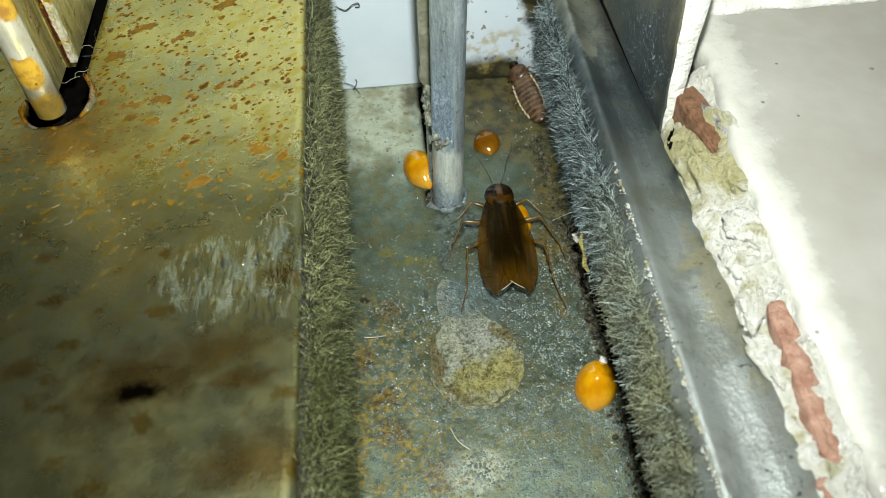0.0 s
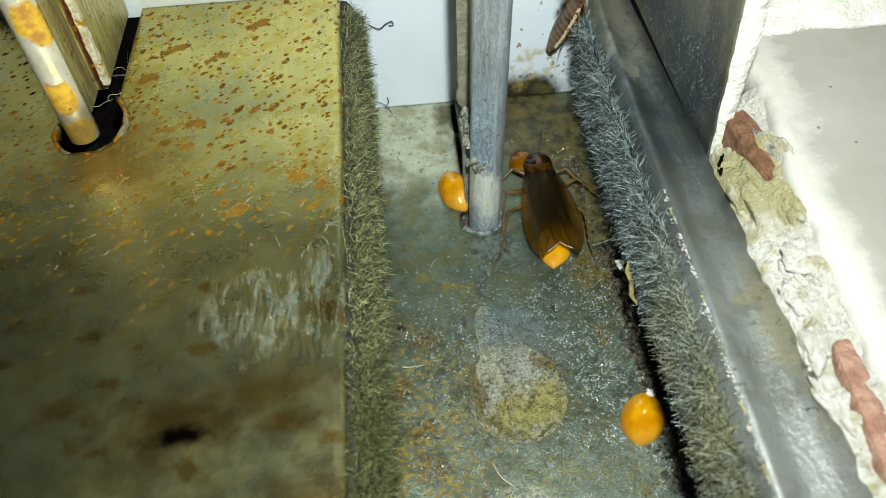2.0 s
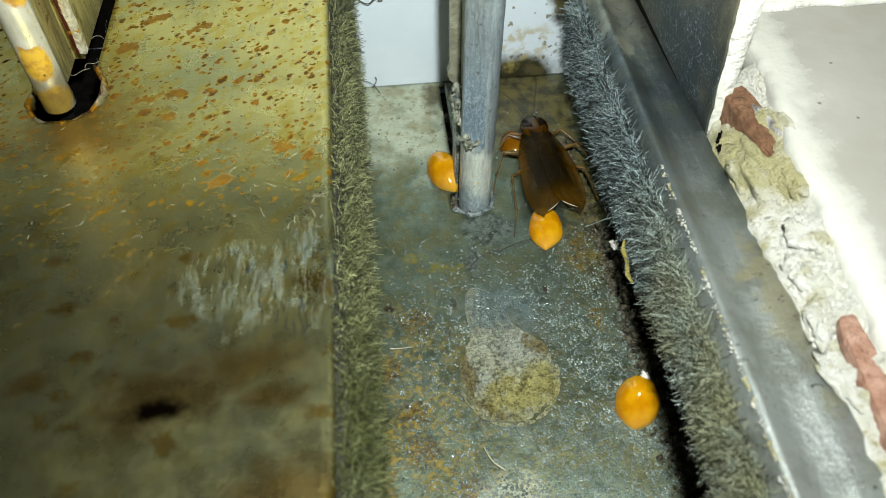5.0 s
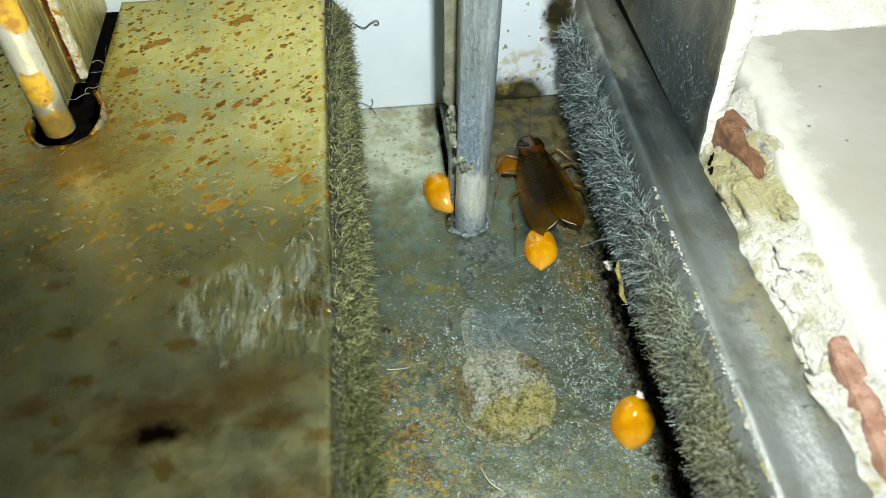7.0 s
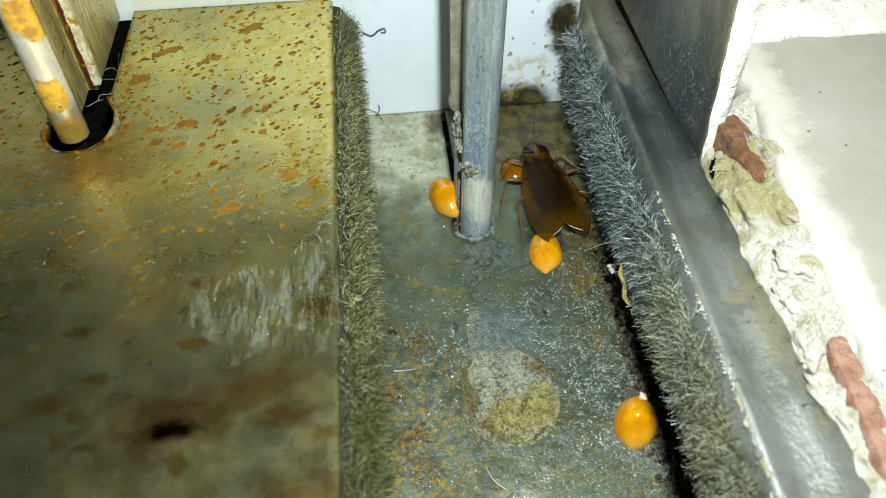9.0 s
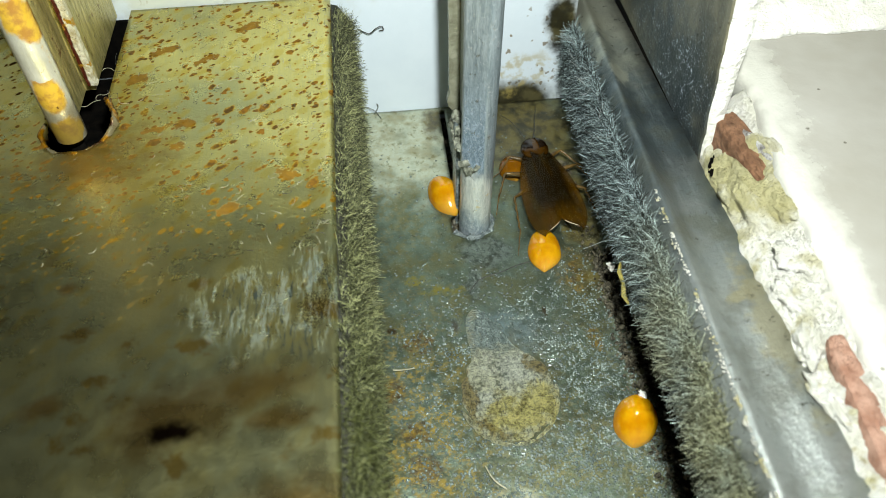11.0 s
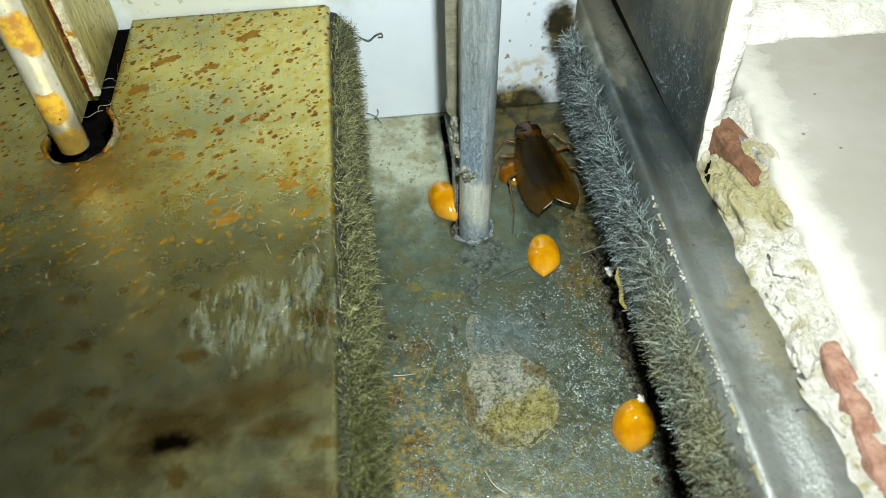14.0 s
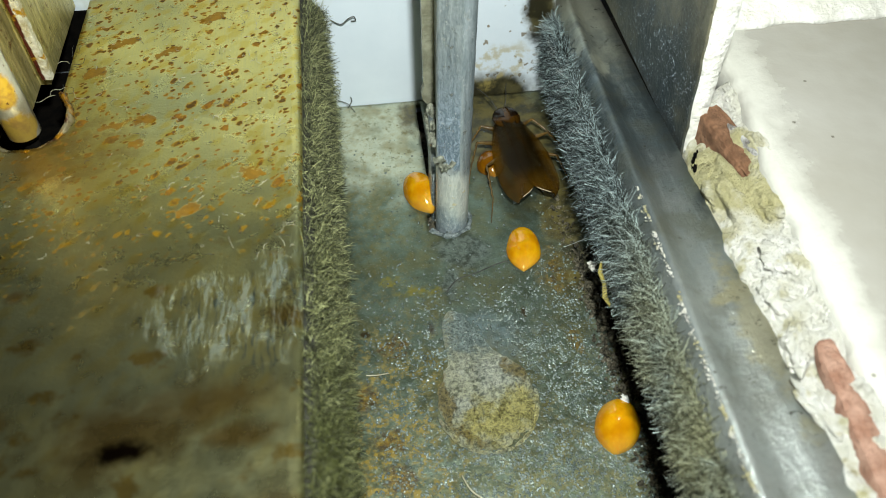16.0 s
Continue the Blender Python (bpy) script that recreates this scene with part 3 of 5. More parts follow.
def panel_metal():
    n = Nodes("dark_panel_metal")
    base = n.mix(n.ramp(n.noise(0.35, 5, 0.65, n.warp((1, 1, 0.6))), 0.35, 0.65), (0.11, 0.107, 0.08), (0.26, 0.245, 0.17))
    damp = n.spot(-2, 12.0, 9, 4.6, 0, 0.5, 0.4, "yz", 0.6)
    base = n.mix(n.math("MULTIPLY", damp, 0.85), base, (0.06, 0.085, 0.10))
    tan = n.math("MULTIPLY", n.ramp(n.noise(0.5, 5, 0.7), 0.50, 0.66), n.spot(3, 23, 9, 5, 0, 0.5, 0.4, "yz", 0.6))
    base = n.mix(n.math("MULTIPLY", tan, 0.6), base, (0.22, 0.16, 0.07))
    beads = n.math("MULTIPLY", n.ramp(n.noise(6.5, 3, 0.75), 0.57, 0.66), n.math("MULTIPLY", n.ramp(n.noise(0.9, 4), 0.36, 0.6), n.math("MAXIMUM", damp, 0.2)))
    base = n.mix(beads, base, (0.55, 0.66, 0.76))
    pits = n.math("MULTIPLY", n.ramp(n.cells(1.5, n.warp((1, 1, 1), 20, 0.4, 2.0)), 0.20, 0.10), n.ramp(n.noise(0.5, 3), 0.45, 0.6))
    base = n.mix(n.math("MULTIPLY", pits, 0.85), base, (0.02, 0.016, 0.008))
    n.bump(n.math("ADD", beads, n.math("MULTIPLY", n.noise(3, 4), 0.3)), 0.15)
    return n.done(base, 0.36, 0.6)


def rail_metal():
    n = Nodes("dull_aluminium")
    streak = n.noise(0.9, 5, 0.7, n.warp((3.0, 0.25, 1), 2))
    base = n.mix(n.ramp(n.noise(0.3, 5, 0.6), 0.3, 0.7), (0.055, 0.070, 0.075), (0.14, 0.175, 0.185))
    # near end painted paler, for the stronger light that falls there
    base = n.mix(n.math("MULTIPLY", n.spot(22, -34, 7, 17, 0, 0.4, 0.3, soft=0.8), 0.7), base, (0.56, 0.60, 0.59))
    base = n.mix(n.ramp(streak, 0.5, 0.75, 0, 0.35), base, (0.40, 0.44, 0.44))
    base = n.mix(n.ramp(n.noise(0.28, 4), 0.48, 0.62, 0, 0.5), base, (0.15, 0.155, 0.12))
    pale = n.most(n.spot(22.0, 15.0, 4.0, 12.0, 0, 0.4, 0.4, soft=0.5), n.spot(21.3, 1.2, 0.7, 1.8, -8, 0.5, 1.0))
    base = n.mix(n.math("MULTIPLY", pale, 0.8), base, (0.60, 0.61, 0.50))
    base = n.mix(n.math("MULTIPLY", n.most(n.spot(21.6, -21.7, 0.7, 0.35, 20), n.spot(22.6, -24, 1.0, 5.0, 0, 0.7, 0.6)), 0.45), base, (0.42, 0.36, 0.16))
    base = n.mix(n.ramp(n.noise(1.5, 5, 0.7), 0.60, 0.70), base, (0.07, 0.07, 0.05))
    n.bump(n.math("ADD", n.math("MULTIPLY", streak, 0.3), n.noise(2.5, 5, 0.7)), 0.10)
    return n.done(base, 0.38, 0.75)


def glazed_tile():
    n = Nodes("cream_glazed_tile")
    base = n.mix(n.ramp(n.noise(0.07, 4), 0.35, 0.65), (0.30, 0.288, 0.255), (0.37, 0.362, 0.34))
    # plaster smears, widened so that the edge's glare is painted in too
    smear = n.most(n.spot(28.0, -4.5, 1.5, 8, 0, 0.5, 0.5, soft=0.6), n.spot(26.2, -21, 1.3, 15, -4, 0.45, 0.5, soft=0.6))
    base = n.mix(n.math("MULTIPLY", smear, 0.7), base, (0.58, 0.58, 0.54))
    specks = n.math("MULTIPLY", n.ramp(n.cells(0.30), 0.06, 0.03), n.ramp(n.noise(0.2), 0.4, 0.5))
    base = n.mix(n.math("MULTIPLY", n.most(specks, n.spot(29.1, -11.4, 0.12, 0.1), n.spot(31.4, -7.8, 0.12, 0.1), n.spot(30.8, -12.9, 0.1, 0.1)), 0.8), base, (0.08, 0.07, 0.05))
    n.bump(n.math("ADD", n.noise(0.4, 4), n.math("MULTIPLY", smear, n.noise(1.5, 5, 0.7))), 0.08)
    return n.done(base, n.ramp(smear, 0, 1, 0.22, 0.7))


def gel(dark=False):
    n = Nodes("dark_amber_gel" if dark else "amber_gel", True)
    sep = n.tree.nodes.new("ShaderNodeSeparateXYZ")
    n.link(n.pos, sep.inputs[0])
    base = n.mix(n.ramp(n.noise(0.6, 3), 0.35, 0.65), (0.13, 0.046, 0.001) if dark else (0.46, 0.185, 0.001), (0.18, 0.07, 0.002) if dark else (0.58, 0.29, 0.003))
    base = n.mix(n.ramp(sep.outputs[1], -0.7, -2.0, 0, 0.6), base, (0.62, 0.34, 0.05))
    n.bump(n.math("ADD", n.noise(0.9, 2), n.math("MULTIPLY", n.noise(3.0, 2), 0.15)), 0.07)
    return n.done(base, 0.07, 0.0, Subsurface_Weight=0.2, Subsurface_Scale=0.5 * U, Subsurface_Radius=(1.0, 0.4, 0.1), Coat_Weight=0.5, Coat_Roughness=0.03)


M_PLATE, M_FLOOR, M_WALL = plate_metal(), floor_metal(), painted_wall()
M_ROD, M_RUSTROD = rod_metal("zinc_rod_metal", False), rod_metal("rusted_rod_metal", True)
M_HAIR_L = hair_metal("olive_pile", (0.012, 0.015, 0.003), (0.50, 0.53, 0.26), (0.058, 0.066, 0.016))
M_HAIR_R = hair_metal("grey_pile", (0.006, 0.011, 0.012), (0.55, 0.70, 0.73), (0.19, 0.19, 0.10))
# near-black, so that the shade deep between the fibres is in the colour
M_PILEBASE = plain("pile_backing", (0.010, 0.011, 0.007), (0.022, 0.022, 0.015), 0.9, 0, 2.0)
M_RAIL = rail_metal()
M_PANEL = panel_metal()
M_PLASTER = plain("white_plaster", (0.66, 0.65, 0.60), (0.82, 0.82, 0.80), 0.7, 0, 0.5, 0.35)
M_SPATTER = plain("spattered_plaster", (0.20, 0.18, 0.17), (0.85, 0.85, 0.86), 0.5, 0, 2.4, 0.6)
M_MORTAR = mortar_mix()
M_BRICK = plain("red_brick", (0.15, 0.068, 0.032), (0.29, 0.145, 0.078), 0.8, 0, 1.2, 0.5)
M_BRICK2 = plain("pink_brick", (0.30, 0.145, 0.095), (0.48, 0.29, 0.22), 0.8, 0, 1.0, 0.5)
M_TILE = glazed_tile()
M_RESIDUE = residue_crust()
M_BEAD = plain("clear_bead", (0.14, 0.18, 0.17), (0.42, 0.50, 0.47), 0.14, 0.6, 1.0, 0.0)
M_DIRT = plain("black_dirt", (0.018, 0.018, 0.014), (0.20, 0.18, 0.13), 0.16, 0, 2.0, 0.4)
M_LIP, M_FLANGE, M_WEB = lip_skin(), flange_skin(), web_skin()
M_BURR = plain("flaked_burr_metal", (0.10, 0.11, 0.08), (0.58, 0.60, 0.50), 0.3, 0.3, 2.2, 0.3)
M_COLLAR = plain("chipped_zinc_rim", (0.10, 0.13, 0.14), (0.42, 0.48, 0.50), 0.3, 0.4, 2.4, 0.3)
M_WEB2 = plain("dull_flange_metal", (0.24, 0.24, 0.17), (0.44, 0.44, 0.34), 0.4, 0.5, 0.8, 0.15)
# near-black colour that stands for deep shade, not a surface's own tone
M_SHADE = plain("shade_black", (0.002, 0.002, 0.002), (0.006, 0.005, 0.004), 0.9, 0, 1.0, Specular_IOR_Level=0.03)
M_GEL, M_GEL_DARK = gel(), gel(True)
M_WING = wing_skin("brown_wing", (0.009, 0.0048, 0.0005), (0.088, 0.040, 0.0012))
M_SHELL = plain("amber_shell", (0.022, 0.009, 0.0006), (0.050, 0.021, 0.0008), 0.22, 0, 0.8, 0.03, True)
M_DARKSHELL = plain("dark_shell", (0.004, 0.0025, 0.0015), (0.014, 0.007, 0.003), 0.16, 0, 0.8, 0.03, True)
M_BELLY = plain("brown_belly", (0.016, 0.007, 0.001), (0.05, 0.02, 0.002), 0.45, 0, 0.8, 0.05, True)
M_PALEBELLY = nymph_skin()
M_PALE = plain("pale_edge_shell", (0.36, 0.28, 0.17), (0.62, 0.54, 0.40), 0.35, 0, 0.8, 0.05, True)
M_LEG = plain("tan_leg", (0.045, 0.026, 0.006), (0.13, 0.078, 0.022), 0.22, 0, 1.5, 0.03, True)
M_THREAD = plain("dark_hair", (0.02, 0.02, 0.018), (0.06, 0.06, 0.05), 0.5, 0, 2.0)
M_LINT = plain("pale_lint", (0.3, 0.29, 0.2), (0.5, 0.48, 0.35), 0.6, 0, 2.0)
M_FIBRE = plain("grey_fibre", (0.22, 0.25, 0.25), (0.42, 0.46, 0.46), 0.5, 0, 2.0)
M_CRUMB = plain("yellow_crumb", (0.32, 0.27, 0.05), (0.45, 0.38, 0.11), 0.5, 0, 2.0, 0.2)


# ---------------------------------------------------------------- mesh helpers
def part(name, bm, material, parent=None, label="", smooth=True, at=None):
    """Links a bmesh, written in plan units, as one mesh object."""
    bmesh.ops.recalc_face_normals(bm, faces=bm.faces)
    me = bpy.data.meshes.new(name)
    for v in bm.verts:
        v.co *= U
    for f in bm.faces:
        f.smooth = smooth
    bm.to_mesh(me)
    bm.free()
    me.materials.append(material)
    ob = new(name, me)
    if at is not None:
        ob.location = P(*at)
    if parent:
        ob.parent = parent
    if label:
        tagged(ob, label)
    return ob


def thing(name, x, y, z, label, category, group="", kind=""):
    ob = new(name)
    ob.empty_display_size = U
    ob.location = P(x, y, z)
    return tagged(ob, label, category, group, kind)


def extrude(bm, ring_at, stations, closed=True, caps=True):
    """A skin over rings of equal count: ring_at(s) gives the points at a station."""
    rings = [[bm.verts.new(p) for p in ring_at(s)] for s in stations]
    k = len(rings[0])
    for a, b in zip(rings, rings[1:]):
        for i in range(k if closed else k - 1):
            j = (i + 1) % k
            bm.faces.new((a[i], a[j], b[j], b[i]))
    if caps and closed:
        bm.faces.new(rings[0][::-1])
        bm.faces.new(rings[-1])
    return rings


def tube(bm, pts, radii, sides=6):
    """A tube along points."""
    pts = [Vector(p) for p in pts]
    rings = []
    for i, p in enumerate(pts):
        d = (pts[min(i + 1, len(pts) - 1)] - pts[max(i - 1, 0)]).normalized()
        a = d.orthogonal().normalized() if abs(d.z) > 0.95 else d.cross(Vector((0, 0, 1))).normalized()
        b = d.cross(a)
        rings.append([bm.verts.new(p + radii[i] * (math.cos(2 * math.pi * k / sides) * a + math.sin(2 * math.pi * k / sides) * b)) for k in range(sides)])
    for a, b in zip(rings, rings[1:]):
        for i in range(sides):
            bm.faces.new((a[i], a[(i + 1) % sides], b[(i + 1) % sides], b[i]))
    bm.faces.new(rings[0][::-1])
    bm.faces.new(rings[-1])


def box(bm, x0, x1, y0, y1, z0, z1, bevel=0.0):
    m = Matrix.LocRotScale(((x0 + x1) / 2, (y0 + y1) / 2, (z0 + z1) / 2), None, (x1 - x0, y1 - y0, z1 - z0))
    made = bmesh.ops.create_cube(bm, size=1, matrix=m)
    if bevel:
        edges = list({e for v in made["verts"] for e in v.link_edges})
        bmesh.ops.bevel(bm, geom=edges, offset=bevel, segments=2, affect="EDGES", profile=0.5)


def grid_sheet(bm, xs, ys, height, thick, skip=lambda x, y: False):
    """A sheet with thickness over a grid; skip leaves openings."""
    top, low, cells = {}, {}, set()
    for i, (x0, x1) in enumerate(zip(xs, xs[1:])):
        for j, (y0, y1) in enumerate(zip(ys, ys[1:])):
            if not skip((x0 + x1) / 2, (y0 + y1) / 2):
                cells.add((i, j))

    def vert(store, i, j, off):
        if (i, j) not in store:
            store[i, j] = bm.verts.new((xs[i], ys[j], height(xs[i], ys[j]) - off))
        return store[i, j]

    for i, j in cells:
        c = ((i, j), (i + 1, j), (i + 1, j + 1), (i, j + 1))
        bm.faces.new([vert(top, *k, 0) for k in c])
        bm.faces.new([vert(low, *k, thick) for k in c[::-1]])
        for (di, dj), (a, b) in (((0, -1), (0, 1)), ((1, 0), (1, 2)), ((0, 1), (2, 3)), ((-1, 0), (3, 0))):
            if (i + di, j + dj) not in cells:
                bm.faces.new((vert(top, *c[b], 0), vert(top, *c[a], 0), vert(low, *c[a], thick), vert(low, *c[b], thick)))


def steps(a, b, n):
    return [a + (b - a) * i / n for i in range(n + 1)]


def fuzz(p, scale=1.0):
    return noise.noise(Vector(p) * scale)


# ---------------------------------------------------------------- the setting
PLATE_END, WALL_Y = -44.0, 10.5


def plate_z(y):
    return 12.05 if y > -4 else 12.05 - 0.078 * (y + 4)


def rail_x(y):
    return 20.25 + 0.06 * y


def rail_edge(y):
    return 23.85 + 0.03 * y


def rail_z(y):
    return 10.15 - 0.1 * y


def slot(x, y):
    hole = math.hypot(x + 16.75, (y + 3.3) * 0.8) < 2.25
    return hole or (-17.6 < x < -15.2 and -2 < y < 12)


# zinc floor of the channel, with the opening round the rod
# a slit left of the rod stands in for the upright's shade
bm = bmesh.new()
grid_sheet(bm, steps(-2, 20.2, 89), steps(-44, WALL_Y, 160), lambda x, y: 0.05 * fuzz((x, y, 1), 0.35) + (0.10 * min(0.85, max(0, x - 17.6)) * fuzz((x, y, 5), 1.1)), 0.5,
           lambda x, y: math.hypot(x - 9.5, y + 3.95) < 1.58 or (8.45 < x < 8.98 and -4 < y < 10.3) or (x > 18.45 + 0.13 * max(0, -12 - y) and y < -7 - 5 * (x - 18.45) + 1.5 * fuzz((x, y, 3), 1.2)))
floor = tagged(part("floor", bm, M_FLOOR), "grey-green zinc channel floor, pitted, wet and rust-stained", "floor", kind="structure")
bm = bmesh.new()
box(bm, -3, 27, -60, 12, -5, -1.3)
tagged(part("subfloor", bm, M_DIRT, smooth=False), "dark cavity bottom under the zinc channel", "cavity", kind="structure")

# white wall at the channel's end
bm = bmesh.new()
box(bm, -75, 20.26, WALL_Y, 16, -5, 27)
box(bm, 20.3, 75, 28, 32, -5, 27)
tagged(part("wall_north", bm, M_WALL, smooth=False), "white painted wall, splashed brown and yellow near the channel", "wall", kind="structure")

# raised metal plate
bm = bmesh.new()
grid_sheet(bm, steps(-48, 0, 150), steps(PLATE_END, WALL_Y - 0.15, 170), lambda x, y: plate_z(y) + 0.03 * fuzz((x, y, 3), 0.3) - (0.25 if x > -0.02 else 0), 0.7, slot)
plate = thing("metal_cover_plate", -20, -10, 12, "olive-stained metal cover plate spattered with orange rust", "metal plate", kind="structure")
p = part("sheet", bm, M_PLATE)
p.parent, p.matrix_parent_inverse = plate, Matrix.Translation(P(20, 10, -12))
bm = bmesh.new()
extrude(bm, lambda y: [(-0.75, y, 0), (-0.05, y, 0), (-0.05, y, plate_z(y) - 0.5), (-0.75, y, plate_z(y) - 0.72)], steps(PLATE_END, WALL_Y - 0.2, 30))
p = part("side_flange", bm, M_PLATE, smooth=False)
p.parent, p.matrix_parent_inverse = plate, Matrix.Translation(P(20, 10, -12))
# unseen filler, coloured black for the shade under the plate
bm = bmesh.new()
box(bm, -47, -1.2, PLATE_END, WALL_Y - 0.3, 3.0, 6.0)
tagged(part("shade_floor", bm, M_SHADE, smooth=False), "near-black filler standing for the shade under the metal cover plate", "cavity", kind="structure")

# added sheet: paints the slot's shade over the lit wall
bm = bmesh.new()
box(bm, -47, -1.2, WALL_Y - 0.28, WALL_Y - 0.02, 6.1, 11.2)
tagged(part("shade_back", bm, M_SHADE, smooth=False), "added black sheet standing for the shade behind the plate's slot", "cavity", kind="structure")

# torn lip round the opening in the plate
bm = bmesh.new()
arc = steps(172, 412, 64)
def lip_ring(a):
    c, s, w = math.cos(radians(a)), math.sin(radians(a)), fuzz((a * 0.06, 0, 0), 1.0) + 0.5 * fuzz((a * 0.2, 4, 0), 1.0)
    r, z, h1 = 2.2 + 0.10 * w, 12.05, 0.10 + 0.25 * max(0, w) + 0.30 * min(1, max(0, (a - 320) / 40))
    return [(-16.75 + (r + d) * c, -3.3 + 1.25 * (r + d) * s, z + h) for d, h in ((-0.08, -0.7), (0.0, h1), (0.12, h1 + 0.05), (0.30 + 0.1 * w, 0.03), (0.05, -0.6))]
extrude(bm, lip_ring, arc)
p = part("torn_lip", bm, M_LIP, label="bent rusty rim of the torn opening")
p.parent, p.matrix_parent_inverse = plate, Matrix.Translation(P(20, 10, -12))


# ---------------------------------------------------------------- uprights
rod = thing("steel_upright", 9.8, -4.0, 0, "scratched galvanised steel upright with a torn flange", "metal rod")
bm = bmesh.new()
def rod_ring(z):
    cut = min(1, max(0, (z - 5.6 - 0.5 * fuzz((z, 1, 1), 1.0)) / 1.6))
    out = []
    for k in range(48):
        a = 2 * math.pi * k / 48
        r = 1.22 + 0.02 * fuzz((k * 0.7, z, 0), 0.9)
        x, y = r * math.cos(a), r * math.sin(a)
        over = -0.55 * x - 0.835 * y - (1.25 - 0.40 * cut)
        if over > 0:
            x, y = x + 0.55 * over, y + 0.835 * over
        out.append((x + 0.01 * z, y, z))
    return out
extrude(bm, rod_ring, steps(-2, 24, 104))
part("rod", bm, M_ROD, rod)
bm = bmesh.new()
def flange_ring(z):
    tear = 0.25 * fuzz((z, 3, 1), 1.6)
    left = -1.55 + tear * (1 if z < 10 else 0.15) + max(0, 8.6 - z) * 0.6
    return [(left, 3.9, z), (1.2, 3.9, z), (1.2, 4.5, z), (left, 4.5, z)]
extrude(bm, flange_ring, steps(7.4, 24, 40))
part("flange", bm, M_WEB2, rod, "dull brown-grey flange", smooth=False)
bm = bmesh.new()
extrude(bm, lambda z: [(-0.75, 0.3, z), (-0.2, 0.3, z), (-0.2, 4.2, z), (-0.75, 4.2, z)], steps(7.6, 24, 10))
part("web", bm, M_ROD, rod, smooth=False)
bm = bmesh.new()
extrude(bm, lambda z: [(-1.35 + 0.08 * fuzz((z, 0, 0)), 1.2, z), (-1.05, 1.2, z), (-1.05, 3.3 + 0.3 * fuzz((z, 5, 0)), z), (-1.35, 3.3 + 0.3 * fuzz((z, 5, 0)), z)], steps(-2, 8.2, 30))
part("torn_strip", bm, M_COLLAR, rod, "bluish torn metal strip")
rng = random.Random(4)
for k in range(7):
    bm = bmesh.new()
    bmesh.ops.create_icosphere(bm, subdivisions=3, radius=0.28 + 0.22 * rng.random())
    for v in bm.verts:
        q = v.co + Vector((3.1 * k, 0, 0))
        v.co += 0.3 * Vector((fuzz(q, 2.6), fuzz(q + Vector((9, 0, 0)), 2.6), 1.5 * fuzz(q + Vector((0, 9, 0)), 2.6)))
    part("burr", bm, M_BURR, rod, "flaked metal burr", at=(-1.25 + 0.35 * rng.random(), 0.4 + 0.5 * k, 6.9 + 1.8 * rng.random()))
for k in range(6):
    bm = bmesh.new()
    bmesh.ops.create_icosphere(bm, subdivisions=3, radius=0.2 + 0.2 * rng.random())
    for v in bm.verts:
        q = v.co + Vector((5.3 * k, 4, 0))
        v.co = Vector((v.co.x, 0.5 * v.co.y, v.co.z)) + 0.28 * Vector((fuzz(q, 3.0), 0.5 * fuzz(q + Vector((9, 0, 0)), 3.0), 1.3 * fuzz(q + Vector((0, 9, 0)), 3.0)))
    a = radians(200 + 12 * k)
    part("burr", bm, M_BURR, rod, "flaked metal burr", at=(1.15 * math.cos(a), 1.15 * math.sin(a), 6.1 + 0.9 * rng.random()))
bm = bmesh.new()
def collar(a):
    c, s, w = math.cos(a), math.sin(a), fuzz((3 * math.cos(a), 3 * math.sin(a), 2), 1.0)
    return [((r + 0.12 * w) * c - 0.2, 0.02 + (r + 0.12 * w) * s, z) for r, z in ((1.44, -0.2), (1.48, 0.10 + 0.16 * w), (1.62, 0.09 + 0.12 * w), (1.85 + 0.1 * w, -0.02))]
rings = extrude(bm, collar, steps(radians(-150), radians(40), 60), caps=True)
part("collar", bm, M_COLLAR, rod, "chipped rim round the hole")

rod2 = thing("rusted_upright", -17.3, -3.6, 12, "rusty steel upright with a flat web passing through the plate", "metal rod")
bm = bmesh.new()
extrude(bm, lambda z: [(1.0 * math.cos(2 * math.pi * k / 20), 1.0 * math.sin(2 * math.pi * k / 20), z) for k in range(28)] if z > -0.45 else [(0.8 * math.cos(2 * math.pi * k / 28), 0.8 * math.sin(2 * math.pi * k / 28), z) for k in range(28)], [-0.7, -0.5, -0.4] + steps(-0.35, 12.5, 20))
part("rod", bm, M_RUSTROD, rod2)
# added stub, coloured black to vanish in the opening's shade
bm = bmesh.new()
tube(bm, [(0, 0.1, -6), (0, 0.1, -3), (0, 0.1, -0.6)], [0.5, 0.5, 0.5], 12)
part("stub", bm, M_SHADE, rod2, "added stub under the plate, blackened as shade")
bm = bmesh.new()
box(bm, -0.30, 0.05, 0.6, 14, -0.4, 12.3)
part("web", bm, M_WEB, rod2, "dark olive-stained web", smooth=False)
bm = bmesh.new()
box(bm, 0.05, 0.75, 4.75, 14, -0.4, 12.3)
part("rear_web", bm, M_WEB, rod2, smooth=False)
bm = bmesh.new()
extrude(bm, lambda z: [(0.62 + 0.05 * fuzz((z, 7, 0), 2), 4.0, z), (1.3 + 0.06 * fuzz((z, 0, 0), 2), 4.0, z), (1.3 + 0.06 * fuzz((z, 2, 0), 2), 4.5, z), (0.3, 4.7, z)], steps(0.5, 12.4, 40))
part("flange", bm, M_FLANGE, rod2, "pale scraped flange edge", smooth=False)


